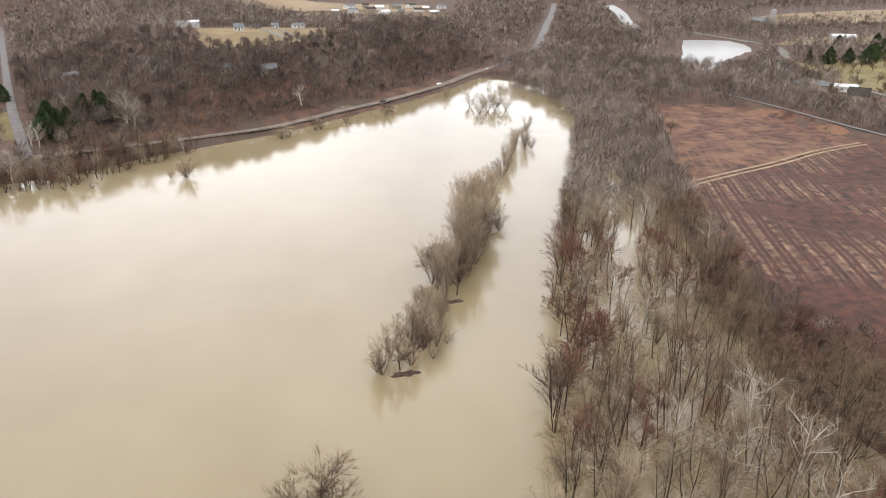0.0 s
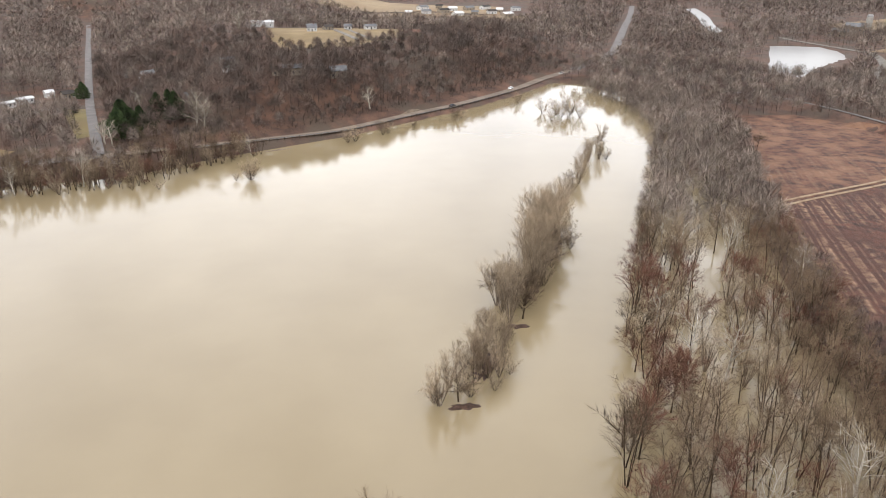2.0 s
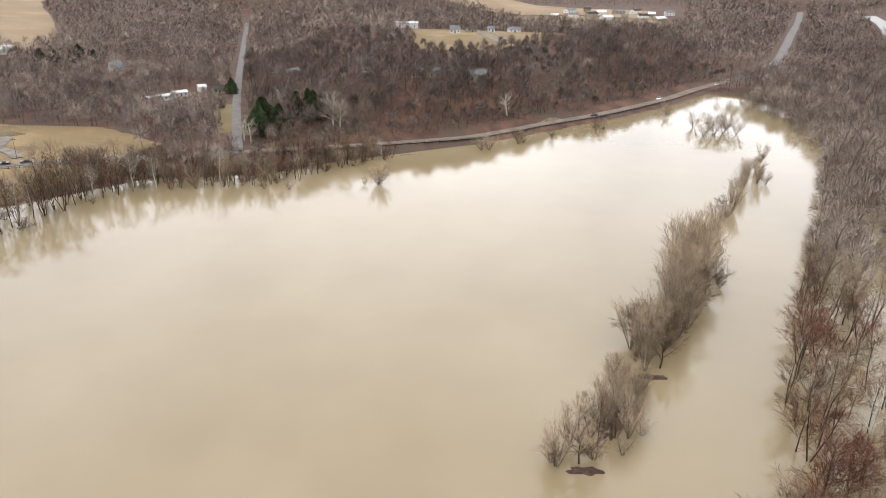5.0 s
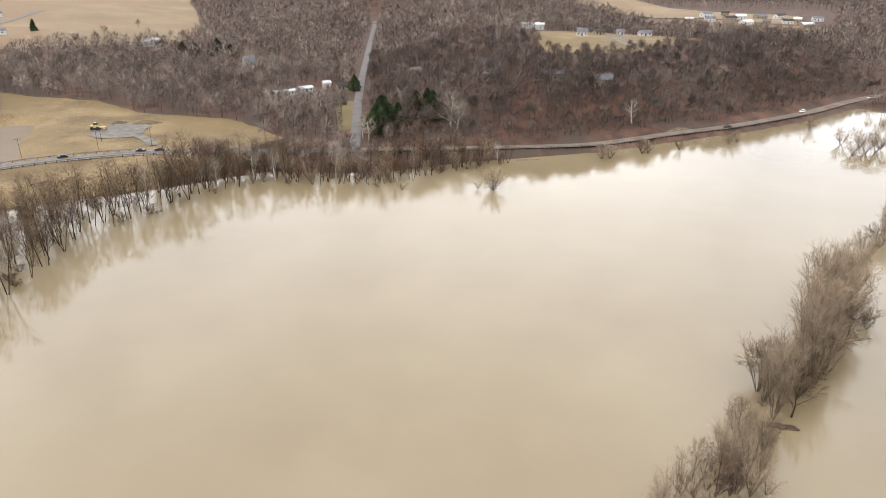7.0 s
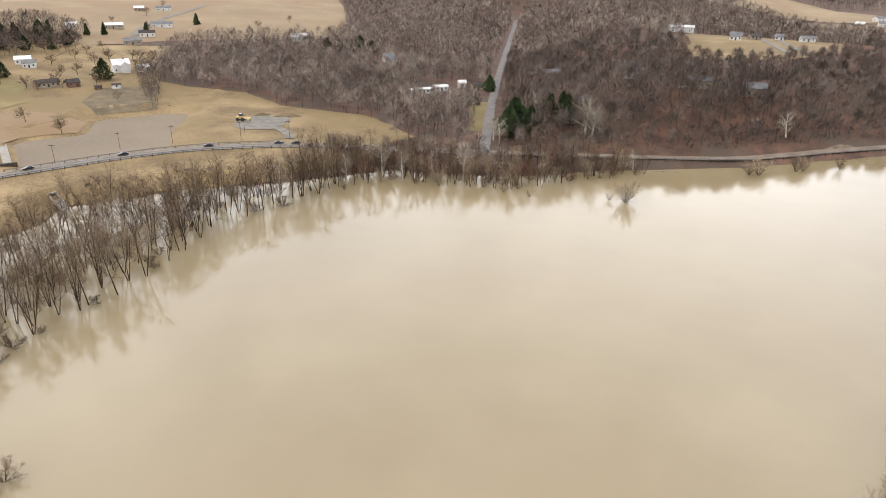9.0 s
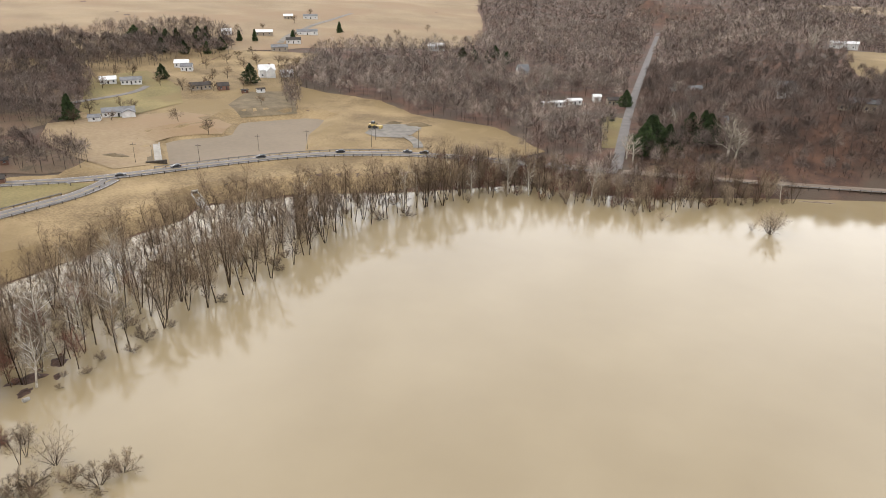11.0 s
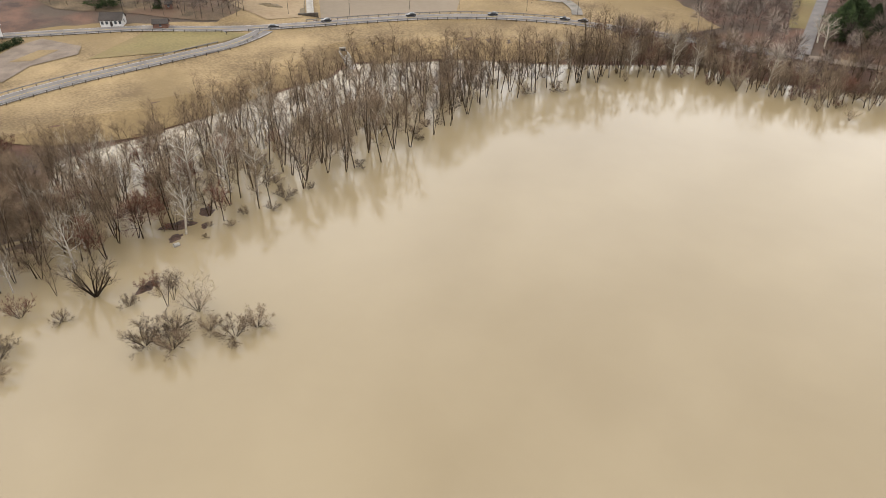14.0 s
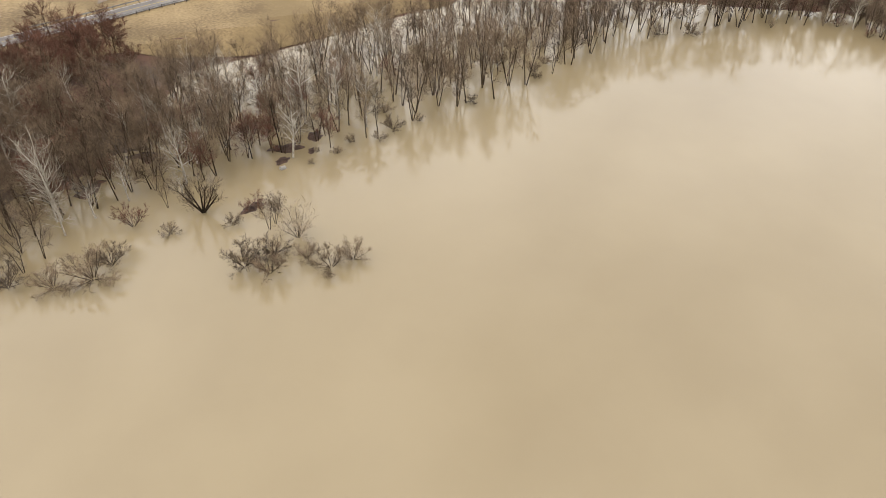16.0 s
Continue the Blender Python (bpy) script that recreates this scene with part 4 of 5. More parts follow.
for x, y, s in ((-19, 87, 1.2), (-17, 83, 1.05), (-21, 82, 1.0)):
    put(pick(rs, (1, ROUNDS), (1, OLIVES)), x, y, s, rs, "trees below the start of the flight")

# eastern belt, near half as single trees
EAST_NEAR = [(38, 215), (32, 180), (26, 152), (23, 130), (18, 113), (18, 98), (16, 82), (14, 50), (70, 50), (86, 92), (74, 112), (72, 135), (75, 160), (79, 215)]
deep = []
for x, y in zip(*scatter(EAST_NEAR, 5.4, rs, 0.5)):
    lane = abs(x - (41 + (y - 128) * 0.183)) if y > 118 else 9
    if lane < 2.2:
        continue
    east = (x - 20) / 55
    edge = x < 31 + (y - 100) * 0.16
    protos = pick(rs, (1.4 * (1 - east), OLIVES), (6.0 if edge and 108 < y < 180 else 0.8, REDS), (2.6, TWINS), (1.2, TALL), (0.6 if y < 118 else 0.35, PALES), (1.2 * east + (1.5 if edge else 0), ROUNDS))
    front = x < 28 + (y - 100) * 0.12
    put(protos, x, y, rs.uniform(0.75, 1.05) * (0.9 if protos is TALL else 1.0) * (1.2 if y < 125 else 1.05), rs, "trees of the flooded eastern belt", None if front else deep)
mass("flooded_wood", "bare dark and pale trees of the flooded belt by the field", deep)
put([PALES[0]], 44, 138, 1.1, rs, "trees of the flooded eastern belt")
BANK = [(64, 172), (63, 153), (65.5, 133), (72, 119), (75.5, 108), (77, 95), (83, 70)]
deep = []
for x, y in zip(*scatter(BANK + [(97, 70), (92, 96), (90, 110), (84, 124), (76, 140), (73, 155), (74, 172)], 3.6, rs, 0.5)):
    put(pick(rs, (6, BRAMBLE), (3, REDS), (0.5, ROUNDS)), x, y, rs.uniform(0.6, 0.95), rs, "thicket on the field bank", deep)
mass("bank_thicket", "dense dark red-brown thicket on the bank below the field", deep, 0.6)
put([ROUNDS[0]], 104.4, 322, 0.75, rs, "single tree in the field")
# shrubby shore below the side road
deep = []
for x, y in zip(*scatter([(-214, 212), (-190, 214), (-186, 224), (-165, 234), (-140, 244), (-128, 258), (-112, 286), (-104, 300), (-110, 303), (-138, 285), (-165, 267), (-195, 250), (-214, 238)], 3.6, rs, 0.5)):
    if float(away(ROAD, x, y)) > 5.0:
        put(pick(rs, (1.4, BRAMBLE), (1, REDS), (3, ROUNDS), (2.5, TWINS), (1.5, OLIVES), (0.4, PALES)), x, y, rs.uniform(0.5, 0.95) * (0.7 if math.hypot(x + 160, y - 262) < 14 else 1.0), rs, "trees along the northern shore", deep)
mass("shore_wood", "bare brown shrubs and trees on the northern bank", deep, 0.6)


# ---- far woods: one mass of many small bare trees for each distance ----
def woods(name, label, places, rs, twigs, wide, long, limbs, height=(13, 18), red=0.16, pale=0.0, lighter=0.0):
    x, y, h0 = places
    n = len(x)
    z = ground_z(x, y)
    h = rs.uniform(*height, n) * h0
    c = h * rs.uniform(0.28, 0.4, n)
    base = np.c_[x, y, z - 0.5]
    top = np.c_[x + rs.normal(size=n) * 0.5, y + rs.normal(size=n) * 0.5, z + h * 0.8]
    tv, tt = prism(base, top, np.full(n, 0.13), np.full(n, 0.04), 3)
    trunk_tint = np.repeat(rs.uniform(0, 0.14, n), 6)
    own = np.repeat(np.arange(n), limbs)
    f = rs.uniform(0.4, 0.9, len(own))
    a = base[own] + (top - base)[own] * f[:, None]
    az = rs.uniform(0, 2 * math.pi, len(own))
    b = a + np.c_[np.cos(az), np.sin(az), rs.uniform(0.6, 1.6, len(own))] * (c[own] * 0.6)[:, None]
    lv, lt = slivers(a, b, np.full(len(own), min(0.2, wide * 1.2)), rs)
    own2 = np.repeat(np.arange(n), twigs)
    d = rs.normal(size=(len(own2), 3))
    d[:, 2] = np.abs(d[:, 2]) * 1.1 - 0.35
    d /= np.linalg.norm(d, axis=1)[:, None]
    heart = np.c_[x, y, z + h * 0.5][own2]
    size = np.c_[c, c, h * 0.48][own2] * rs.uniform(0.75, 1.08, len(own2))[:, None]
    s0 = heart + d * size * rs.uniform(0.3, 0.75, len(own2))[:, None]
    s1 = heart + d * size + rs.normal(size=d.shape) * 0.12 * long
    sv, st = slivers(s0, s1, rs.uniform(0.6, 1.3, len(own2)) * wide, rs)
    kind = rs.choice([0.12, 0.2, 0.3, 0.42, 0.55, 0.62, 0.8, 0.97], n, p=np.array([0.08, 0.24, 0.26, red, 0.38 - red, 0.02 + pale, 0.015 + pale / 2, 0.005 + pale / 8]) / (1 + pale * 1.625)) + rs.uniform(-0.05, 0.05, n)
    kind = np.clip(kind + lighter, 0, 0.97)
    out = np.repeat(d + np.array([0, 0, 0.35]), 3, axis=0)
    out /= np.linalg.norm(out, axis=1)[:, None]
    tri = sv[st]
    face = np.cross(tri[:, 1] - tri[:, 0], tri[:, 2] - tri[:, 0])
    back = (face * (d + np.array([0, 0, 0.35]))).sum(1) < 0
    st[back] = st[back][:, ::-1]
    v, t = join((tv, tt), (lv, lt), (sv, st))
    me = mesh_from(name, v, t, WOODS)
    me.vertices.foreach_get("normal", (flat := np.zeros(len(v) * 3, np.float32)))
    flat = flat.reshape(-1, 3)
    flat[len(tv) + len(lv):] = out
    me.attributes.new("custom_normal", "FLOAT_VECTOR", "POINT").data.foreach_set("vector", flat.ravel())
    at = me.attributes.new("tint", "FLOAT", "POINT")
    at.data.foreach_set("value", np.concatenate([trunk_tint, np.repeat(kind[own], 3), np.repeat(kind[own2], 3)]).astype(np.float32))
    return tagged(link(name, me), label, "woodland", kind="stuff")


CLEAR = [WEST_OPEN, FIELD, POND_E, SILT, HILL_FIELD,
         [(-322, 875), (-248, 860), (-110, 900), (-20, 875), (-20, 960), (-120, 985), (-197, 1040), (-400, 1000)],
         [(-255, 900), (-140, 800), (15, 800), (15, 1030), (-284, 1040)],
         [(338, 862), (337, 812), (495, 828), (640, 900), (640, 1040), (586, 991), (428, 920)],
         [(292, 653), (340, 643), (440, 660), (440, 730), (344, 706)],
         [(262, 545), (250, 470), (255, 425), (215, 440), (205, 380), (225, 330), (330, 400), (400, 596), (305, 552)],
         [(-240, 400), (-276, 392), (-272, 345), (-236, 340), (-215, 362), (-184, 303), (-192, 297)],
         [(-375, 450), (-345, 450), (-335, 410), (-352, 405)]]


def wooded(x, y):
    k = ~inside(FLOOD, x, y)
    for poly in CLEAR:
        k &= ~inside(poly, x, y)
    k &= (away(ROAD, x, y) > 8.0) & (away(SIDE_ROAD, x, y) > 5.5) & (away(LEVEE, x, y) > 4.5) & (away(EAST_ROAD, x, y) > 6)
    k &= (away(POND_E, x, y, True) > np.where(y < 600, 20, 6)) & (away([(206, 770), (210, 850), (222, 930), (232, 1050)], x, y) > 15)
    bearing = np.degrees(np.arctan2(-x, y))
    return k & (bearing > -37) & (bearing < 76)


rs = np.random.RandomState(9)
ALL = [(-1100, 200), (900, 200), (900, 1500), (-1100, 1500)]
gx, gy = scatter([(-620, 225), (500, 225), (500, 620), (-620, 620)], 6.8, rs, 0.5)
k = wooded(gx, gy) & (np.hypot(gx, gy) < 560)
gx, gy = gx[k], gy[k]
slope = inside(NORTH, gx, gy)
woods("hill_woods", "bare grey-brown and reddish winter woods on the hillside", (gx[slope], gy[slope], np.where(away(ROAD, gx[slope], gy[slope]) < 22, 0.6, np.where((gy[slope] > 410) & (gx[slope] > -220) & (gx[slope] < -50), 0.62, 1.0))), rs, 430, 0.1, 1.8, 12, (10, 16), red=0.26, pale=0.04, lighter=-0.03)
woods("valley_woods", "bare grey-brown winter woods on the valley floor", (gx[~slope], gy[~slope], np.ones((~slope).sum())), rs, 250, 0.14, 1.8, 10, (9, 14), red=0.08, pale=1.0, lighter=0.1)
gx, gy = scatter(ALL, 8.5, rs, 0.5)
d = np.hypot(gx, gy)
k = wooded(gx, gy) & (d >= 560) & (d < 900)
# distance haze is put into the tint: paler, lighter twigs than nearer woods
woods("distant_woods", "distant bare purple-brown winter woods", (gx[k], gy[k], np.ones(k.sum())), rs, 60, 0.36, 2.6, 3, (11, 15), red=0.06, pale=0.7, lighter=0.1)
gx, gy = scatter(ALL, 12.0, rs, 0.5)
d = np.hypot(gx, gy)
k = wooded(gx, gy) & (d >= 900) & (d < 1450)
# haze again as colour: more pale tints, no haze volume
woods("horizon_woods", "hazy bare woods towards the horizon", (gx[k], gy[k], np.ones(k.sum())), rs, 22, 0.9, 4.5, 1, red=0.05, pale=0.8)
# flooded far half of the eastern belt
gx, gy = scatter([(66, 356), (54, 279), (45, 249), (38, 215), (79, 215), (85, 262), (96, 312), (99, 350), (100, 392), (82, 440), (52, 478), (44, 455), (62, 400)], 5.0, rs, 0.5)
k = np.abs(gx - (57 + (gy - 215) * 0.19)) > 2.0
k |= gy > 275
woods("belt_woods", "bare grey and pale trees standing in floodwater", (gx[k], gy[k], np.full(k.sum(), 0.85)), rs, 260, 0.11, 1.8, 12, (12, 17), red=0.03, pale=1.6, lighter=0.2)
# brushy edge between the belt and the field
gx, gy = scatter([(72, 104), (66, 128), (68, 165), (73, 215), (83, 265), (94, 318), (96, 350), (108, 385), (104, 345), (93, 290), (85, 240), (81, 200), (80, 152), (87, 134), (102, 112), (140, 90), (100, 70)], 4.2, rs, 0.5)
woods("field_edge_brush", "dense dark reddish brush along the field edge", (gx, gy, np.full(len(gx), 0.6)), rs, 190, 0.09, 1.6, 9, (9, 15), red=0.36)
# low brush on the road cut and the hillside
gx, gy = scatter([(-175, 262), (-108, 298), (-79, 318), (0, 430), (40, 508), (20, 560), (-60, 440), (-110, 380), (-170, 330)], 3.2, rs, 0.5)
k = wooded(gx, gy)
woods("hillside_brush", "low reddish-brown brush under the hillside trees", (gx[k], gy[k], np.full(k.sum(), 0.2)), rs, 26, 0.16, 1.2, 2, (6, 13))
# woods among the western houses
gx, gy = scatter([(-306, 108), (-303, 122), (-315, 130), (-350, 118), (-372, 104), (-382, 134), (-413, 160), (-450, 175), (-600, 190), (-600, 20), (-450, 20), (-345, 60), (-325, 88)], 5.6, rs, 0.5)
k = (np.hypot(gx + 375, gy - 110) > 16) & (np.hypot(gx + 405, gy - 84) > 12)
woods("village_woods", "bare brown trees among the houses", (gx[k], gy[k], np.full(k.sum(), 0.75)), rs, 200, 0.12, 1.8, 9, (11, 16))
gx, gy = scatter([(-343, 236), (-348, 246), (-428, 298), (-440, 292), (-421, 276)], 4.0, rs, 0.5)
woods("hedgerow", "bare hedgerow strip between the fields", (gx, gy, np.full(len(gx), 0.55)), rs, 90, 0.12, 1.6, 5)
gx, gy = scatter([(-530, 238), (-512, 285), (-560, 322), (-640, 320), (-640, 235)], 7.0, rs, 0.5)
woods("village_woods", "bare dark trees beside the far farm", (gx, gy, np.full(len(gx), 0.8)), rs, 70, 0.2, 2.0, 5)

CLEARING = [(-515, 134), (-501, 163), (-546, 177), (-562, 143)]
tagged(patch("clearing", CLEARING, DRY_GRASS, 0.3, step=10, jag=1), "yellow dry grass clearing among bare trees", "field", kind="structure")
gx, gy = scatter([(-489, 165), (-484, 186), (-495, 198), (-489, 226), (-505, 240), (-560, 250), (-610, 210), (-612, 140), (-577, 134), (-552, 178), (-512, 170)], 6.0, rs, 0.5)
woods("village_woods", "bare brown woods behind the white houses", (gx, gy, np.full(len(gx), 0.85)), rs, 170, 0.17, 1.8, 6, (11, 17))
gx, gy = scatter([(-505, 240), (-504, 284), (-526, 300), (-547, 290), (-580, 252), (-560, 245)], 6.5, rs, 0.5)
woods("village_woods", "bare brown woods mixed with dark evergreens", (gx, gy, np.full(len(gx), 0.8)), rs, 110, 0.24, 1.8, 6, (11, 15))
gx, gy = scatter([(-448, 128), (-413, 136), (-394, 146), (-384, 134), (-420, 100), (-520, 100), (-512, 132)], 6.0, rs, 0.5)
k = np.hypot(gx + 405, gy - 84) > 12
woods("village_woods", "bare brown trees among the houses", (gx[k], gy[k], np.full(k.sum(), 0.8)), rs, 110, 0.22, 1.8, 6, (11, 16))


# ---- evergreens ----
def evergreen(seed, height, radius, cone):
    rs = np.random.RandomState(seed)
    top = new("evergreen_tree")
    link("trunk", mesh_from("trunk", *prism([(0, 0, -1)], [(0, 0, height * 0.9)], [0.28], [0.05], 6), BARK_DARK), top)
    n = 5200
    f = rs.uniform(0.06, 1.0, n)
    a = rs.uniform(0, 2 * math.pi, n)
    lump = 1 + 0.35 * np.sin(3 * a + 7 * f + seed) + 0.25 * np.sin(5 * a - 17 * f) - 0.25 * ((f * 7) % 1)
    prof = (1 - f) ** 0.8 if cone else np.minimum(1.0, 1.5 * (1.02 - f)) * np.minimum(1, 0.5 + 2 * f)
    r = radius * prof * lump * rs.uniform(0.35, 1.0, n) ** 0.4
    p = np.c_[np.cos(a) * r, np.sin(a) * r, f * height]
    d = np.c_[np.cos(a), np.sin(a), rs.uniform(-0.5, 0.7, n)] + rs.normal(size=(n, 3)) * 0.4
    d /= np.linalg.norm(d, axis=1)[:, None]
    link("crown", mesh_from("crown", *slivers(p - d * 0.25, p + d * rs.uniform(0.4, 0.95, n)[:, None], rs.uniform(0.2, 0.42, n), rs), NEEDLES), top)
    top.location = (0, 0, -500)
    return tagged(top, "dark green spruce with a pointed crown" if cone else "dark green pine with a broad uneven crown", "evergreen tree", "evergreens")


CONES = [evergreen(1, 11, 3.4, True), evergreen(2, 12, 3.0, True)]
PINES = [evergreen(3, 13, 6.0, False), evergreen(4, 12, 5.0, False)]
for x, y, s, p in ((-170, 301, 1.1, 1), (-172, 308, 1.25, 1), (-165, 309, 1.1, 1), (-177, 317, 1.15, 1), (-165, 328, 1.15, 1), (-162, 333, 1.1, 1), (-157, 329, 1.1, 1), (-170, 318, 0.8, 1),
                   (-385, 141, 1.15, 0), (-414, 252, 0.95, 1), (-452, 214, 0.8, 1), (-558, 320, 0.8, 0), (-555, 332, 0.8, 0), (-540, 358, 0.9, 0), (-577, 429, 0.9, 0), (-421, 435, 0.8, 1), (-413, 441, 0.8, 1),
                   (-406, 447, 0.8, 0), (-396, 458, 0.8, 1), (-432, 457, 0.8, 0), (-422, 472, 0.8, 1), (-405, 465, 0.7, 1), (-580, 262, 0.9, 1), (-572, 275, 0.9, 0), (-566, 290, 0.9, 1), (-590, 250, 0.9, 1), (-574, 300, 0.9, 0),
                   (283, 534, 1.1, 1), (313, 536, 1.1, 1), (300, 540, 0.9, 1), (361, 612, 1.2, 1), (340, 632, 0.9, 1), (276, 549, 0.8, 0), (330, 560, 1.0, 1), (350, 585, 1.0, 1), (-222, 344, 0.35, 0), (-220, 348, 0.4, 0), (-236, 383, 0.8, 1),
                   (-340, 78, 0.9, 1), (-330, 96, 0.5, 0), (-420, 300, 0.55, 0),
                   (-530, 246, 0.9, 1), (-545, 255, 0.85, 0), (-520, 258, 0.8, 1), (-552, 268, 0.9, 0), (-534, 274, 0.85, 1), (-515, 272, 0.8, 0), (-524, 288, 0.8, 1), (-540, 284, 0.9, 0), (-560, 262, 0.9, 1)):
    put(PINES if p else CONES, x, y, s, rs, "evergreens")
for x, y, s in ((-142.5, 317, 1.15), (-140, 319, 0.9), (-196, 520, 1.1), (-74, 372, 0.8), (-182, 343, 0.8), (-167, 288, 0.7), (-172, 291, 0.7), (-292, 384, 0.9), (-255, 331, 0.8), (-356, 433, 0.9)):
    put(FAR_PALES, x, y, s, rs, "white-barked trees on the hillside")
put([ROUNDS[2]], -352, 180, 0.85, rs, "single trees by the houses")
for x, y in zip(*scatter([(215, 440), (205, 385), (228, 335), (330, 405), (400, 590), (310, 556), (262, 545), (250, 470)], 15, rs, 0.5)):
    if min(math.hypot(x - 223, y - 436), math.hypot(x - 240, y - 428), math.hypot(x - 229, y - 394)) > 11:
        put(pick(rs, (3, ROUNDS), (1, TWINS), (0.6, BRAMBLE)), x, y, rs.uniform(0.6, 0.95), rs, "trees by the eastern houses")
for x, y in ((-436, 275), (-425, 255), (-400, 300), (-448, 268), (-440, 240), (-470, 250), (-420, 212), (-365, 232), (-500, 300), (-455, 310), (-450, 297), (-471, 286), (-424, 318), (-436, 248), (-492, 284), (-507, 264), (-480, 270), (-600, 340), (-610, 370), (-560, 372), (-640, 420), (-690, 470), (-545, 470), (-560, 520), (-330, 185), (-463, 283), (-457, 296), (-458, 271), (-444, 302), (-438, 286), (-410, 226), (-424, 230), (-412, 214), (-404, 242), (-437, 206), (-462, 200), (-466, 190), (-444, 176), (-392, 152), (-388, 172), (-394, 168), (-376, 140), (-372, 156)):
    put(ROUNDS, x, y, rs.uniform(0.7, 1.0), rs, "single trees by the houses")


# ---- houses ----
def house(x, y, turn, w, d, h, label, wall, roof, pitch=0.45, chimney=False, wing=None, name="house", windows=3, porch=False):
    """A gabled house: w along the ridge, d across it, h to the eaves."""
    top = new(name)
    b = bmesh.new()
    rise = d / 2 * pitch

    def shell(bm, x0, x1, dd, hh, rr):
        a = [[bm.verts.new((xx, yy, zz)) for yy, zz in ((-dd / 2, -0.6), (dd / 2, -0.6), (dd / 2, hh), (0, hh + rr), (-dd / 2, hh))] for xx in (x0, x1)]
        bm.faces.new(a[0]), bm.faces.new(a[1][::-1])
        for i in range(5):
            j = (i + 1) % 5
            bm.faces.new((a[0][i], a[1][i], a[1][j], a[0][j]))

    def slabs(bm, x0, x1, dd, hh, rr):
        for s in (-1, 1):
            o, e = 0.45, 0.2
            k = rr / (dd / 2)
            pts = [(s * (dd / 2 + o), hh - o * k + 0.05), (0, hh + rr + 0.05), (0, hh + rr + 0.05 + e), (s * (dd / 2 + o), hh - o * k + 0.05 + e)]
            a = [[bm.verts.new((xx, yy, zz)) for yy, zz in pts] for xx in (x0 - 0.4, x1 + 0.4)]
            bm.faces.new(a[0]), bm.faces.new(a[1][::-1])
            for i in range(4):
                j = (i + 1) % 4
                bm.faces.new((a[0][i], a[1][i], a[1][j], a[0][j]))

    shell(b, -w / 2, w / 2, d, h, rise)
    part("wall", b, wall, top)
    b = bmesh.new()
    slabs(b, -w / 2, w / 2, d, h, rise)
    part("roof", b, roof, top)
    if wing:
        wx, ww, wd = wing
        b = bmesh.new()
        shell(b, -wd / 2, wd / 2, ww, h * 0.9, ww / 2 * pitch)
        wo = part("wing", b, wall, top)
        wo.matrix_basis = pose(wx, -d / 2, 0, 0, 0, 90)
        b = bmesh.new()
        slabs(b, -wd / 2, wd / 2, ww, h * 0.9, ww / 2 * pitch)
        part("roof", b, roof, top).matrix_basis = pose(wx, -d / 2, 0.02, 0, 0, 90)
    for s in (-1, 1):
        for i in range(windows):
            cx = (i + 0.5) / windows * w - w / 2
            if i == windows // 2 and windows > 1 and s < 0:
                part("door", boxed(cx - 0.5, cx + 0.5, s * d / 2 - 0.05, s * d / 2 + 0.05, 0, 2.1), ROOF_DARK, top)
                continue
            for lv in range(max(1, int(h // 2.7))):
                z0 = 0.9 + 2.7 * lv
                wd_ = part("window", boxed(cx - 0.5, cx + 0.5, s * d / 2 - 0.04, s * d / 2 + 0.04, z0, z0 + 1.3), GLASS, top)
                part("sill", boxed(cx - 0.6, cx + 0.6, s * d / 2 - 0.1, s * d / 2 + 0.1, z0 - 0.12, z0 - 0.01), SIDING, wd_)
    for s in (-1, 1):
        part("window", boxed(s * w / 2 - 0.04, s * w / 2 + 0.04, -0.5, 0.5, 1.0, 2.2), GLASS, top)
    if chimney:
        part("chimney", boxed(w * 0.2 - 0.4, w * 0.2 + 0.4, -0.4, 0.4, h, h + rise + 1.0), BRICKWALL, top)
    top.matrix_basis = pose(x, y, float(ground_z(x, y)) + 0.3, 0, 0, turn) @ Matrix.Diagonal((0.88, 0.88, 0.88, 1))
    return tagged(top, label, name)


house(-316, 77, 68, 9, 6.5, 2.7, "small white house with a dark brown roof by the road", SIDING, ROOF_DARK, 0.7, windows=5)
house(-304, 92, 70, 6, 4, 2.2, "small dark roadside shed among bare trees", BRICKWALL, ROOF_DARK, 0.6, name="shed", windows=1)
house(-328, 100, 70, 3, 3, 2.2, "small dark garden shed", BRICKWALL, ROOF_DARK, 0.6, name="shed", windows=1)
house(-318, 33, 60, 13, 9, 5.2, "large white gabled house behind a clipped hedge", SIDING, ROOF_WHITE, 0.9, True, (2, 6, 8))
house(-383, 163, 72, 17, 9, 2.8, "long low house with a grey-blue shingle roof", SIDING, ROOF_GREY, 0.4, wing=(5, 7, 7), windows=5)
house(-378, 150, 60, 6, 5, 2.3, "small white outbuilding behind bare bushes", SIDING, ROOF_GREY, 0.5, name="shed", windows=1)
house(-455, 183, 70, 10, 7, 2.8, "small white house with a pale roof", SIDING, ROOF_WHITE, 0.5)
house(-449, 194, 70, 13, 8, 2.8, "white ranch house with a grey roof", SIDING, ROOF_GREY, 0.4, windows=5)
house(-418, 222, 75, 13, 8, 2.8, "tan ranch house with a brown roof", SIDING_TAN, ROOF_DARK, 0.4, True, windows=5)
house(-410, 232, 75, 7, 7, 2.6, "dark brick garage beside the ranch house", BRICKWALL, ROOF_DARK, 0.5, name="garage", windows=2)
house(-430, 272, 70, 11, 8, 5.2, "white two-storey farmhouse with a white roof", SIDING, ROOF_WHITE, 0.8, True, (2, 6, 6))
house(-424, 283, 70, 8, 6, 3.0, "white garage beside the farmhouse", SIDING, ROOF_WHITE, 0.5, name="garage", windows=2)
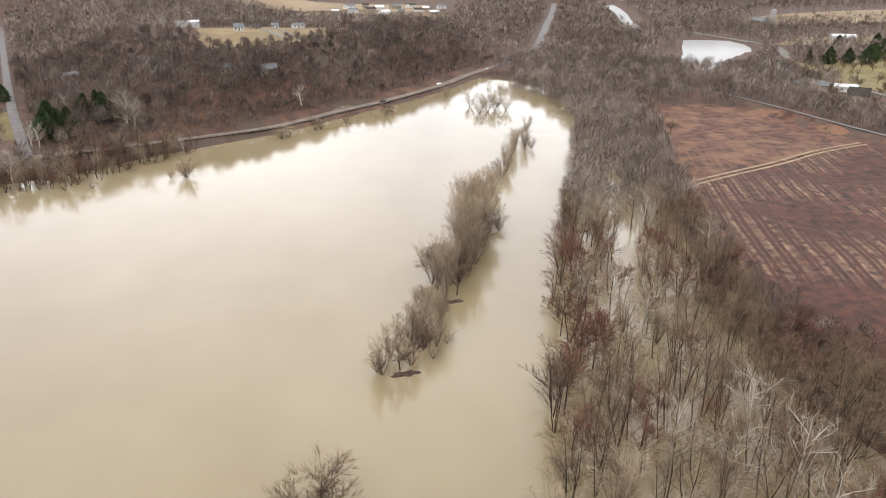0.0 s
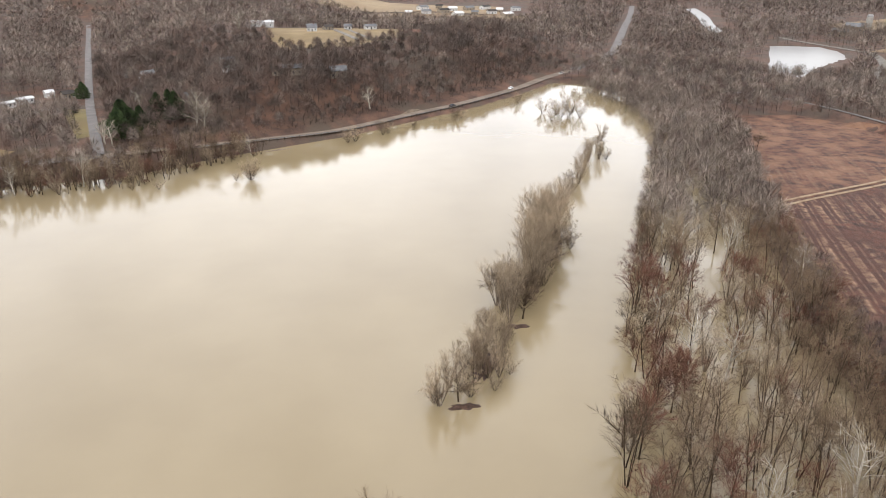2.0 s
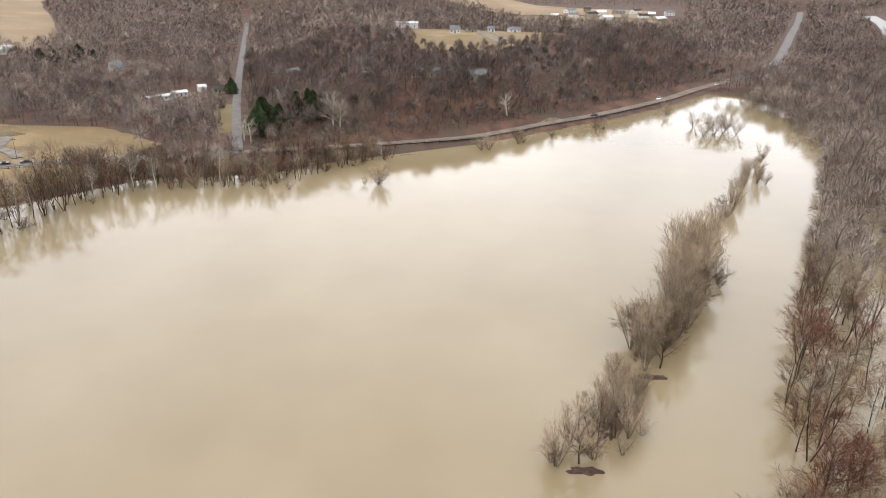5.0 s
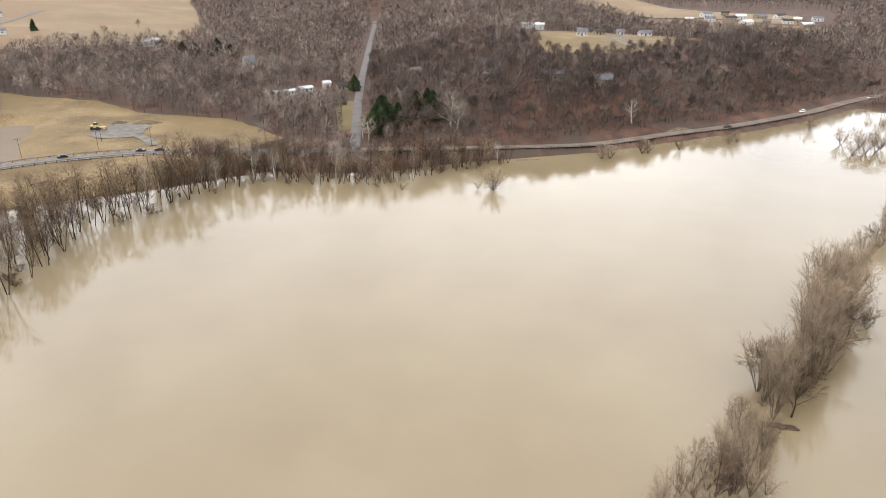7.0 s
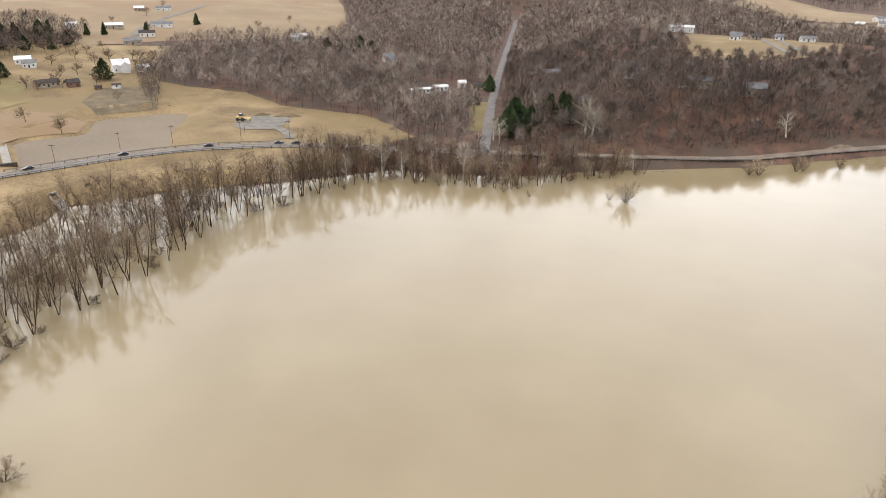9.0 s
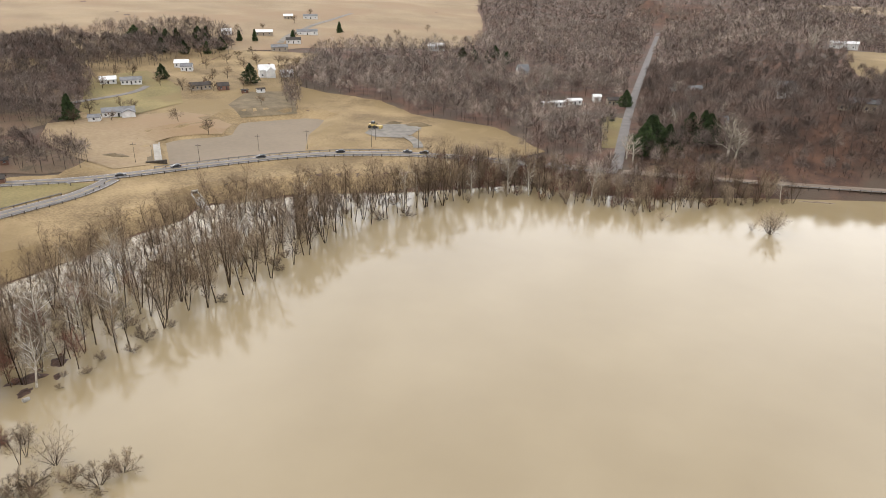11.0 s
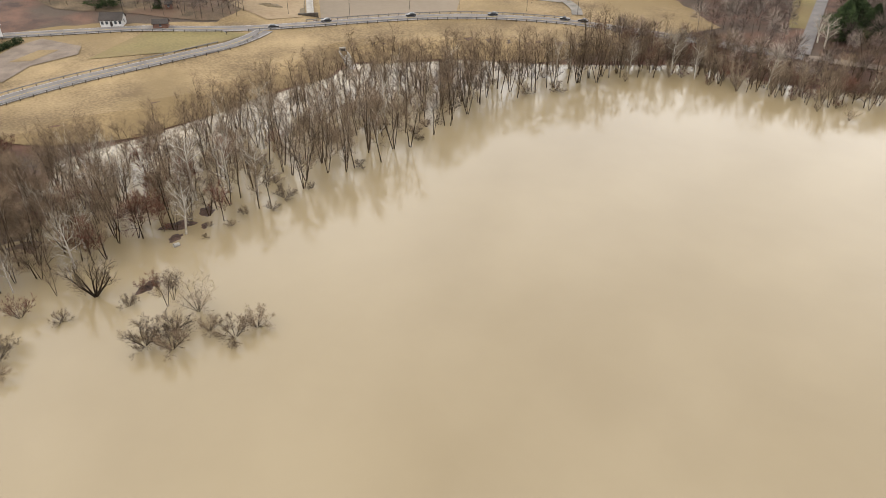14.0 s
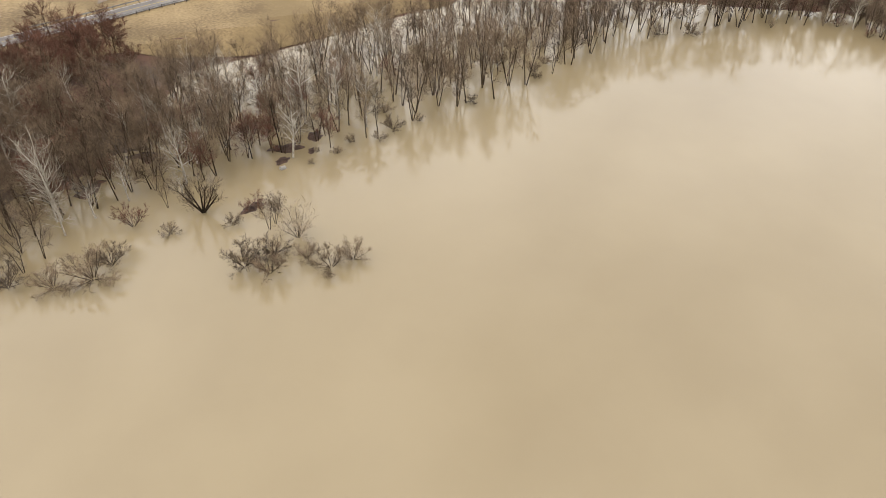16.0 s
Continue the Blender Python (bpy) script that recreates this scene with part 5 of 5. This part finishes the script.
house(-391, 246, 75, 5, 3.5, 2.4, "small dark open field shed", SIDING, ROOF_DARK, 0.3, name="shed", windows=1)
house(-395, 238, 75, 4, 3, 1.8, "low dark field shelter", BRICKWALL, ROOF_DARK, 0.3, name="shed", windows=1)
house(-406, 84, 65, 9, 8, 5.0, "white gabled house deep among bare trees", SIDING, ROOF_WHITE, 1.0, False, (2, 5, 6))
house(-470, 452, 40, 15, 9, 4.5, "white barn with a bright white metal roof", SIDING, ROOF_WHITE, 0.5, name="barn", windows=2)
house(-354, 430, 60, 9, 8, 4.0, "white gabled cottage by evergreen trees", SIDING, ROOF_GREY, 1.1)
house(-266, 358, 60, 15, 5, 2.8, "long white mobile home in the woods", SIDING, ROOF_WHITE, 0.25, windows=6)
house(-262, 371, 60, 9, 5, 2.8, "white cabin beside the mobile home", SIDING, ROOF_WHITE, 0.35)
house(-259, 388, 50, 5, 5, 3.2, "small white shed with a dark door", SIDING, ROOF_WHITE, 0.5, name="shed", windows=1)
house(-248, 388, 50, 7, 6, 3.0, "brown cabin beside a yard", SIDING_TAN, ROOF_DARK, 0.5)
house(-229, 338, 55, 4, 4, 4.0, "narrow pale shed among bare bushes", SIDING_TAN, ROOF_WHITE, 0.4, name="shed", windows=1)
house(-247, 444, 60, 9, 7, 4, "white house with a grey roof among hillside trees", SIDING, ROOF_GREY, 0.7)
house(-217, 421, 60, 9, 7, 5, "white house with a grey roof among hillside trees", SIDING, ROOF_GREY, 0.9)
house(-202, 380, 55, 8, 7, 4, "white gabled cottage among bare trees", SIDING, ROOF_GREY, 0.9)
house(-165, 352, 50, 7, 5, 4, "white cottage behind dark pines", SIDING, ROOF_GREY, 0.8)
house(-160, 404, 40, 9, 7, 5, "white gabled house among hillside trees", SIDING, ROOF_GREY, 1.0)
house(-122, 390, 20, 18, 9, 4, "long grey house among hillside trees", SIDING_TAN, ROOF_GREY, 0.4, windows=5)
house(-96, 398, 20, 10, 8, 4, "tan house among hillside trees", SIDING_TAN, ROOF_GREY, 0.6)
house(-150, 544, 20, 8, 6, 3, "white gabled farmhouse on the hill pasture", SIDING, ROOF_GREY, 0.9, True)
house(-141, 556, 40, 8, 6, 2.6, "tan ranch house on the hill pasture", SIDING_TAN, ROOF_DARK, 0.5)
house(-128, 566, 10, 6, 5, 2.6, "white garage on the hill pasture", SIDING, ROOF_GREY, 0.6, name="garage", windows=2)
house(-112, 572, 30, 10, 6, 2.6, "white house on the hill pasture", SIDING, ROOF_GREY, 0.5)
house(-74, 533, 20, 14, 8, 3, "low barn with a red roof beside the pasture", SIDING_TAN, BRICKWALL, 0.4, name="barn", windows=2)
house(-203, 590, 20, 20, 10, 4, "long white-roofed barn on the hill", SIDING, ROOF_WHITE, 0.3, name="barn", windows=3)
for i, (x, y, w, lab) in enumerate(((-579, 353, 17, "long white barn on distant farmland"), (-576, 394, 20, "grey-roofed farm building on distant farmland"), (-590, 325, 9, "small white farm building"),
                                    (-673, 433, 10, "white house on distant farmland"), (-670, 457, 16, "grey-roofed house on distant farmland"), (-538, 357, 13, "dark-roofed house on distant farmland"),
                                    (-510, 328, 14, "low tan farm building beside the lane"), (-484, 240, 10, "white house at the wood edge"), (-472, 238, 8, "grey-roofed house at the wood edge"))):
    house(x, y, 60, w, 8, 3.2, lab, SIDING if i % 3 else SIDING_TAN, (ROOF_WHITE, ROOF_GREY, ROOF_WHITE, ROOF_WHITE, ROOF_GREY, ROOF_DARK, ROOF_GREY, ROOF_WHITE, ROOF_GREY)[i], 0.45)
house(223, 436, -30, 22, 9, 3.2, "long tan-roofed building by the levee", SIDING_TAN, ROOF_GREY, 0.35, windows=5)
house(240, 428, -30, 14, 8, 3.2, "low building with a bright white roof", SIDING, ROOF_WHITE, 0.35, windows=4)
house(229, 394, -30, 12, 9, 5, "tan gambrel house with a dark roof", SIDING_TAN, ROOF_DARK, 0.9)
house(336, 790, -20, 18, 12, 8, "grey farm building beside a silo", SIDING_TAN, ROOF_GREY, 0.6, name="barn")
house(314, 768, -20, 16, 10, 5, "weathered farm barn with a grey roof", SIDING_TAN, ROOF_GREY, 0.6, name="barn")
house(374, 690, -10, 24, 12, 4, "low building with a white roof", SIDING, ROOF_WHITE, 0.3, windows=5)
for i in range(14):
    house(-125 + 19 * (i % 7) + (i // 7) * 9, 868 + 46 * (i // 7) + 13 * (i % 3), 20 * (i % 4), 9 + i % 4 * 3, 8, 3.5, "pale house of the distant village", SIDING if i % 2 else SIDING_TAN, (ROOF_WHITE, ROOF_GREY, ROOF_DARK)[i % 3], 0.5)
silo = new("silo")
bm = bmesh.new()
bmesh.ops.create_cone(bm, cap_ends=True, segments=16, radius1=3, radius2=3, depth=16, matrix=pose(0, 0, 8))
part("body", bm, CONCRETE, silo)
bm = bmesh.new()
bmesh.ops.create_uvsphere(bm, u_segments=16, v_segments=8, radius=3, matrix=pose(0, 0, 16))
part("dome", bm, STEEL, silo)
silo.location = (350, 792, float(ground_z(350, 792)))
tagged(silo, "tall pale concrete farm silo with a steel dome", "silo")


# ---- vehicles ----
def lathe_x(r, w, seg=14):
    bm = bmesh.new()
    bmesh.ops.create_cone(bm, cap_ends=True, segments=seg, radius1=r, radius2=r, depth=w, matrix=pose(0, 0, 0, 90, 0, 0))
    return bm


def car(x, y, turn, paint, label, pickup=False, z=4.3):
    top = new("car")
    prof = [(-2.2, 0.35), (-2.25, 0.75), (-2.1, 0.95), (-1.3, 1.02), (1.0, 0.98), (2.0, 0.85), (2.2, 0.6), (2.15, 0.35)]
    cab = [(-1.75, 0.95), (-1.35, 1.45), (0.2, 1.5), (0.95, 0.98)] if not pickup else [(-0.5, 0.95), (-0.35, 1.6), (0.55, 1.62), (1.05, 0.98)]
    for nm, pts, hw, mat in (("body", prof, 0.9, paint), ("cabin", cab, 0.76, GLASS)):
        bm = bmesh.new()
        a = [[bm.verts.new((px, s * hw, pz)) for px, pz in pts] for s in (-1, 1)]
        bm.faces.new(a[0]), bm.faces.new(a[1][::-1])
        for i in range(len(pts)):
            j = (i + 1) % len(pts)
            bm.faces.new((a[0][i], a[0][j], a[1][j], a[1][i]))
        bmesh.ops.bevel(bm, geom=bm.edges[:], offset=0.05, segments=1, affect="EDGES")
        part(nm, bm, mat, top)
    part("roof", boxed(*((-1.3, 0.2) if not pickup else (-0.35, 0.55)), -0.72, 0.72, *((1.46, 1.53) if not pickup else (1.6, 1.66)), bevel=0.03), paint, top)
    for wx in (-1.35, 1.35):
        for wy in (-0.85, 0.85):
            wh = part("wheel", lathe_x(0.34, 0.22), RUBBER, top)
            wh.location = (wx, wy, 0.34)
            rim = part("rim", lathe_x(0.19, 0.24, 10), STEEL, wh)
    for s in (-0.6, 0.6):
        part("headlight", boxed(2.1, 2.2, s - 0.18, s + 0.18, 0.6, 0.74), PAINT_WHITE, top)
        part("tail_light", boxed(-2.27, -2.2, s - 0.18, s + 0.18, 0.7, 0.86), CARRED, top)
    top.matrix_basis = pose(x, y, z, 0, 0, turn) @ Matrix.Diagonal((0.9, 0.9, 0.9, 1))
    return tagged(top, label, "car", "cars on the roads")


def on_road(s, line, off, paint, label, flip=0, pickup=False):
    r, nrm = spline(line, 1.0)
    p, n = r[s] + nrm[s] * off, nrm[s]
    car(p[0], p[1], math.degrees(math.atan2(-n[0], n[1])) + flip, paint, label, pickup, 4.32 - float(shore_dip(*p)))


def nearest(line, x, y):
    r, _ = spline(line, 1.0)
    return int(np.argmin(np.hypot(r[:, 0] - x, r[:, 1] - y)))


for x, y, off, paint, lab, pick_up in ((-277, 148, 1.7, CARBLACK, "black sedan on the grey road", False), (-270, 180, 1.7, CARBLACK, "black sedan on the grey road", False), (-256, 208, 1.7, CARBLACK, "dark hatchback on the grey road", False),
                                       (-238, 229, 1.7, CARBLACK, "black pickup towing on the grey road", True), (-232, 233, 1.7, CARBLACK, "dark car following the pickup", False),
                                       (-28, 392, -1.7, CARBLACK, "dark car on the shore road", False), (6, 448, 1.7, CARWHITE, "white car on the shore road", False), (34, 508, -1.7, CARWHITE, "white van-like car on the shore road", False), (-283, 128, -1.7, CARBLACK, "dark car by the junction", False)):
    on_road(nearest(ROAD, x, y), ROAD, off, paint, lab, 180 if off > 0 else 0, pick_up)
car(-268, 34, 65, CARWHITE, "white sedan parked on the asphalt lot", z=float(ground_z(-268, 34)) + 0.46)
car(-177, 304, 120, CARBLACK, "dark car parked beside the side road", z=float(ground_z(-177, 304)) + 0.2)


# ---- small fixtures ----
def pole(x, y, h=8.5, arm=True):
    top = new("utility_pole")
    bm = bmesh.new()
    bmesh.ops.create_cone(bm, cap_ends=True, segments=8, radius1=0.09, radius2=0.06, depth=h + 1, matrix=pose(0, 0, h / 2 - 0.5))
    part("pole", bm, POSTWOOD, top)
    if arm:
        part("crossarm", boxed(-1.1, 1.1, -0.06, 0.06, h - 0.8, h - 0.65), POSTWOOD, top)
        for ax in (-0.95, 0, 0.95):
            part("insulator", boxed(ax - 0.06, ax + 0.06, -0.06, 0.06, h - 0.65, h - 0.45), CONCRETE, top)
    top.matrix_basis = pose(x, y, float(ground_z(x, y)), 0, 0, 60)
    return tagged(top, "weathered wooden utility pole", "utility pole", "utility poles by the roads")


for x, y in ((-288, 188), (-278, 206), (-258, 226), (-285, 160), (-243, 240), (-267, 235), (-221, 283), (167, 306), (-300, 140)):
    pole(x, y)

weir = new("spillway")
part("channel_wall", boxed(-16, 16, -0.25, 0.25, -1.5, 0.9), CONCRETE, weir)
part("apron", boxed(-16, 16, 0.25, 2.6, -1.5, 0.35), CONCRETE, weir)
part("stone_bank", boxed(-16, 16, 3.2, 5.4, -1.5, 0.5, bevel=0.2), EARTH, weir)
part("headwall", boxed(-17, -16, -2, 6, -1.5, 0.9), POSTWOOD, weir)
weir.matrix_basis = pose(-310, 154, 3.7, 0, 0, 160)
tagged(weir, "pale concrete spillway wall beside the flooded pool", "spillway")

culv = new("culvert")
part("headwall", boxed(-1.2, 1.2, -0.3, 0.3, -1, 1.4), CONCRETE, culv)
for s in (-1, 1):
    part("wing_wall", boxed(s * 1.3 - 0.2, s * 1.3 + 0.2, 0.3, 9.0, -2, 0.5), CONCRETE, culv)
part("apron", boxed(-1.1, 1.1, 0.3, 14.0, -2, -0.1), CONCRETE, culv)
# no hole is cut: a black panel stands for the shade inside the mouth
part("opening", boxed(-0.8, 0.8, 0.3, 0.36, -0.1, 1.0), RUBBER, culv)
culv.matrix_basis = pose(-250, 142, 2.3, -9, 0, -98)
tagged(culv, "pale concrete culvert outfall in the grass bank", "culvert")

sign = new("warning_sign")
for s in (-0.6, 0.6):
    part("post", boxed(s - 0.06, s + 0.06, -0.06, 0.06, -0.5, 1.2), POSTWOOD, sign)
part("board", boxed(-1.1, 1.1, -0.05, 0.05, 0.8, 1.3), POSTWOOD, sign)
sign.matrix_basis = pose(-248, 153, float(ground_z(-248, 153)), 0, 0, -60)
tagged(sign, "small dark board on posts in the grass bank", "sign")

drum = new("drum")
bm = bmesh.new()
bmesh.ops.create_cone(bm, cap_ends=True, segments=12, radius1=0.45, radius2=0.45, depth=1.2, matrix=pose(0, 0, 0.1, 80, 0, 20))
part("body", bm, CONCRETE, drum)
drum.location = (-152.7, 64, 0.1)
tagged(drum, "pale barrel floating in the muddy water", "barrel")

digger = new("loader")
part("body", boxed(-2.2, 1.2, -1.1, 1.1, 0.9, 2.1, bevel=0.12), YELLOW, digger)
part("cab", boxed(-0.8, 0.7, -0.8, 0.8, 2.1, 3.3, bevel=0.1), GLASS, digger)
part("arm", boxed(1.2, 3.4, -0.7, 0.7, 1.0, 1.35), YELLOW, digger)
part("bucket", boxed(3.3, 4.4, -1.3, 1.3, 0.2, 1.4, bevel=0.1), YELLOW, digger)
for wx in (-1.4, 1.0):
    for wy in (-1.2, 1.2):
        part("wheel", lathe_x(0.75, 0.5), RUBBER, digger).location = (wx, wy, 0.75)
digger.matrix_basis = pose(-286, 248, float(ground_z(-286, 248)) + 0.45, 0, 0, 30)
tagged(digger, "yellow wheel loader on the gravel lot", "loader")
dirt_pile("spoil_mound", "low brown spoil heap on the work lot", -277, 268, 9, 3, 1.6, EARTH, 45, 11)
dirt_pile("spoil_mound", "low brown spoil heap on the work lot", -288, 262, 5, 2.5, 1.2, EARTH, 45, 12)
dirt_pile("rock_bank", "tan broken rock face beside the shore road", -54, 379, 8, 1.3, 1.8, ROCK, 52, 13)
dirt_pile("rock_bank", "pale rubble strip at the road edge", -101, 304, 7, 0.7, 0.4, ROCK, 36, 14)

hedge = new("hedge")
hrs = np.random.RandomState(3)
n = 1600
t = hrs.rand(n)
p = np.c_[-293 - 15 * t, 29 + 16 * t, np.zeros(n)] + np.c_[hrs.uniform(-1.1, 1.1, n), hrs.uniform(-1.1, 1.1, n), hrs.uniform(0, 1.9, n)]
d = hrs.normal(size=(n, 3)) + np.array([0, 0, 0.5])
d /= np.linalg.norm(d, axis=1)[:, None]
p[:, 2] += ground_z(p[:, 0], p[:, 1]) + 0.2
link("leaves", mesh_from("leaves", *slivers(p, p + d * 0.6, np.full(n, 0.5), hrs), NEEDLES), hedge)
tagged(hedge, "clipped dark green hedge before the white house", "hedge")

for ob in list(scene.objects):
    if ob.location.z < -400 and ob.parent is None:
        for o in (*ob.children_recursive, ob):
            bpy.data.objects.remove(o)
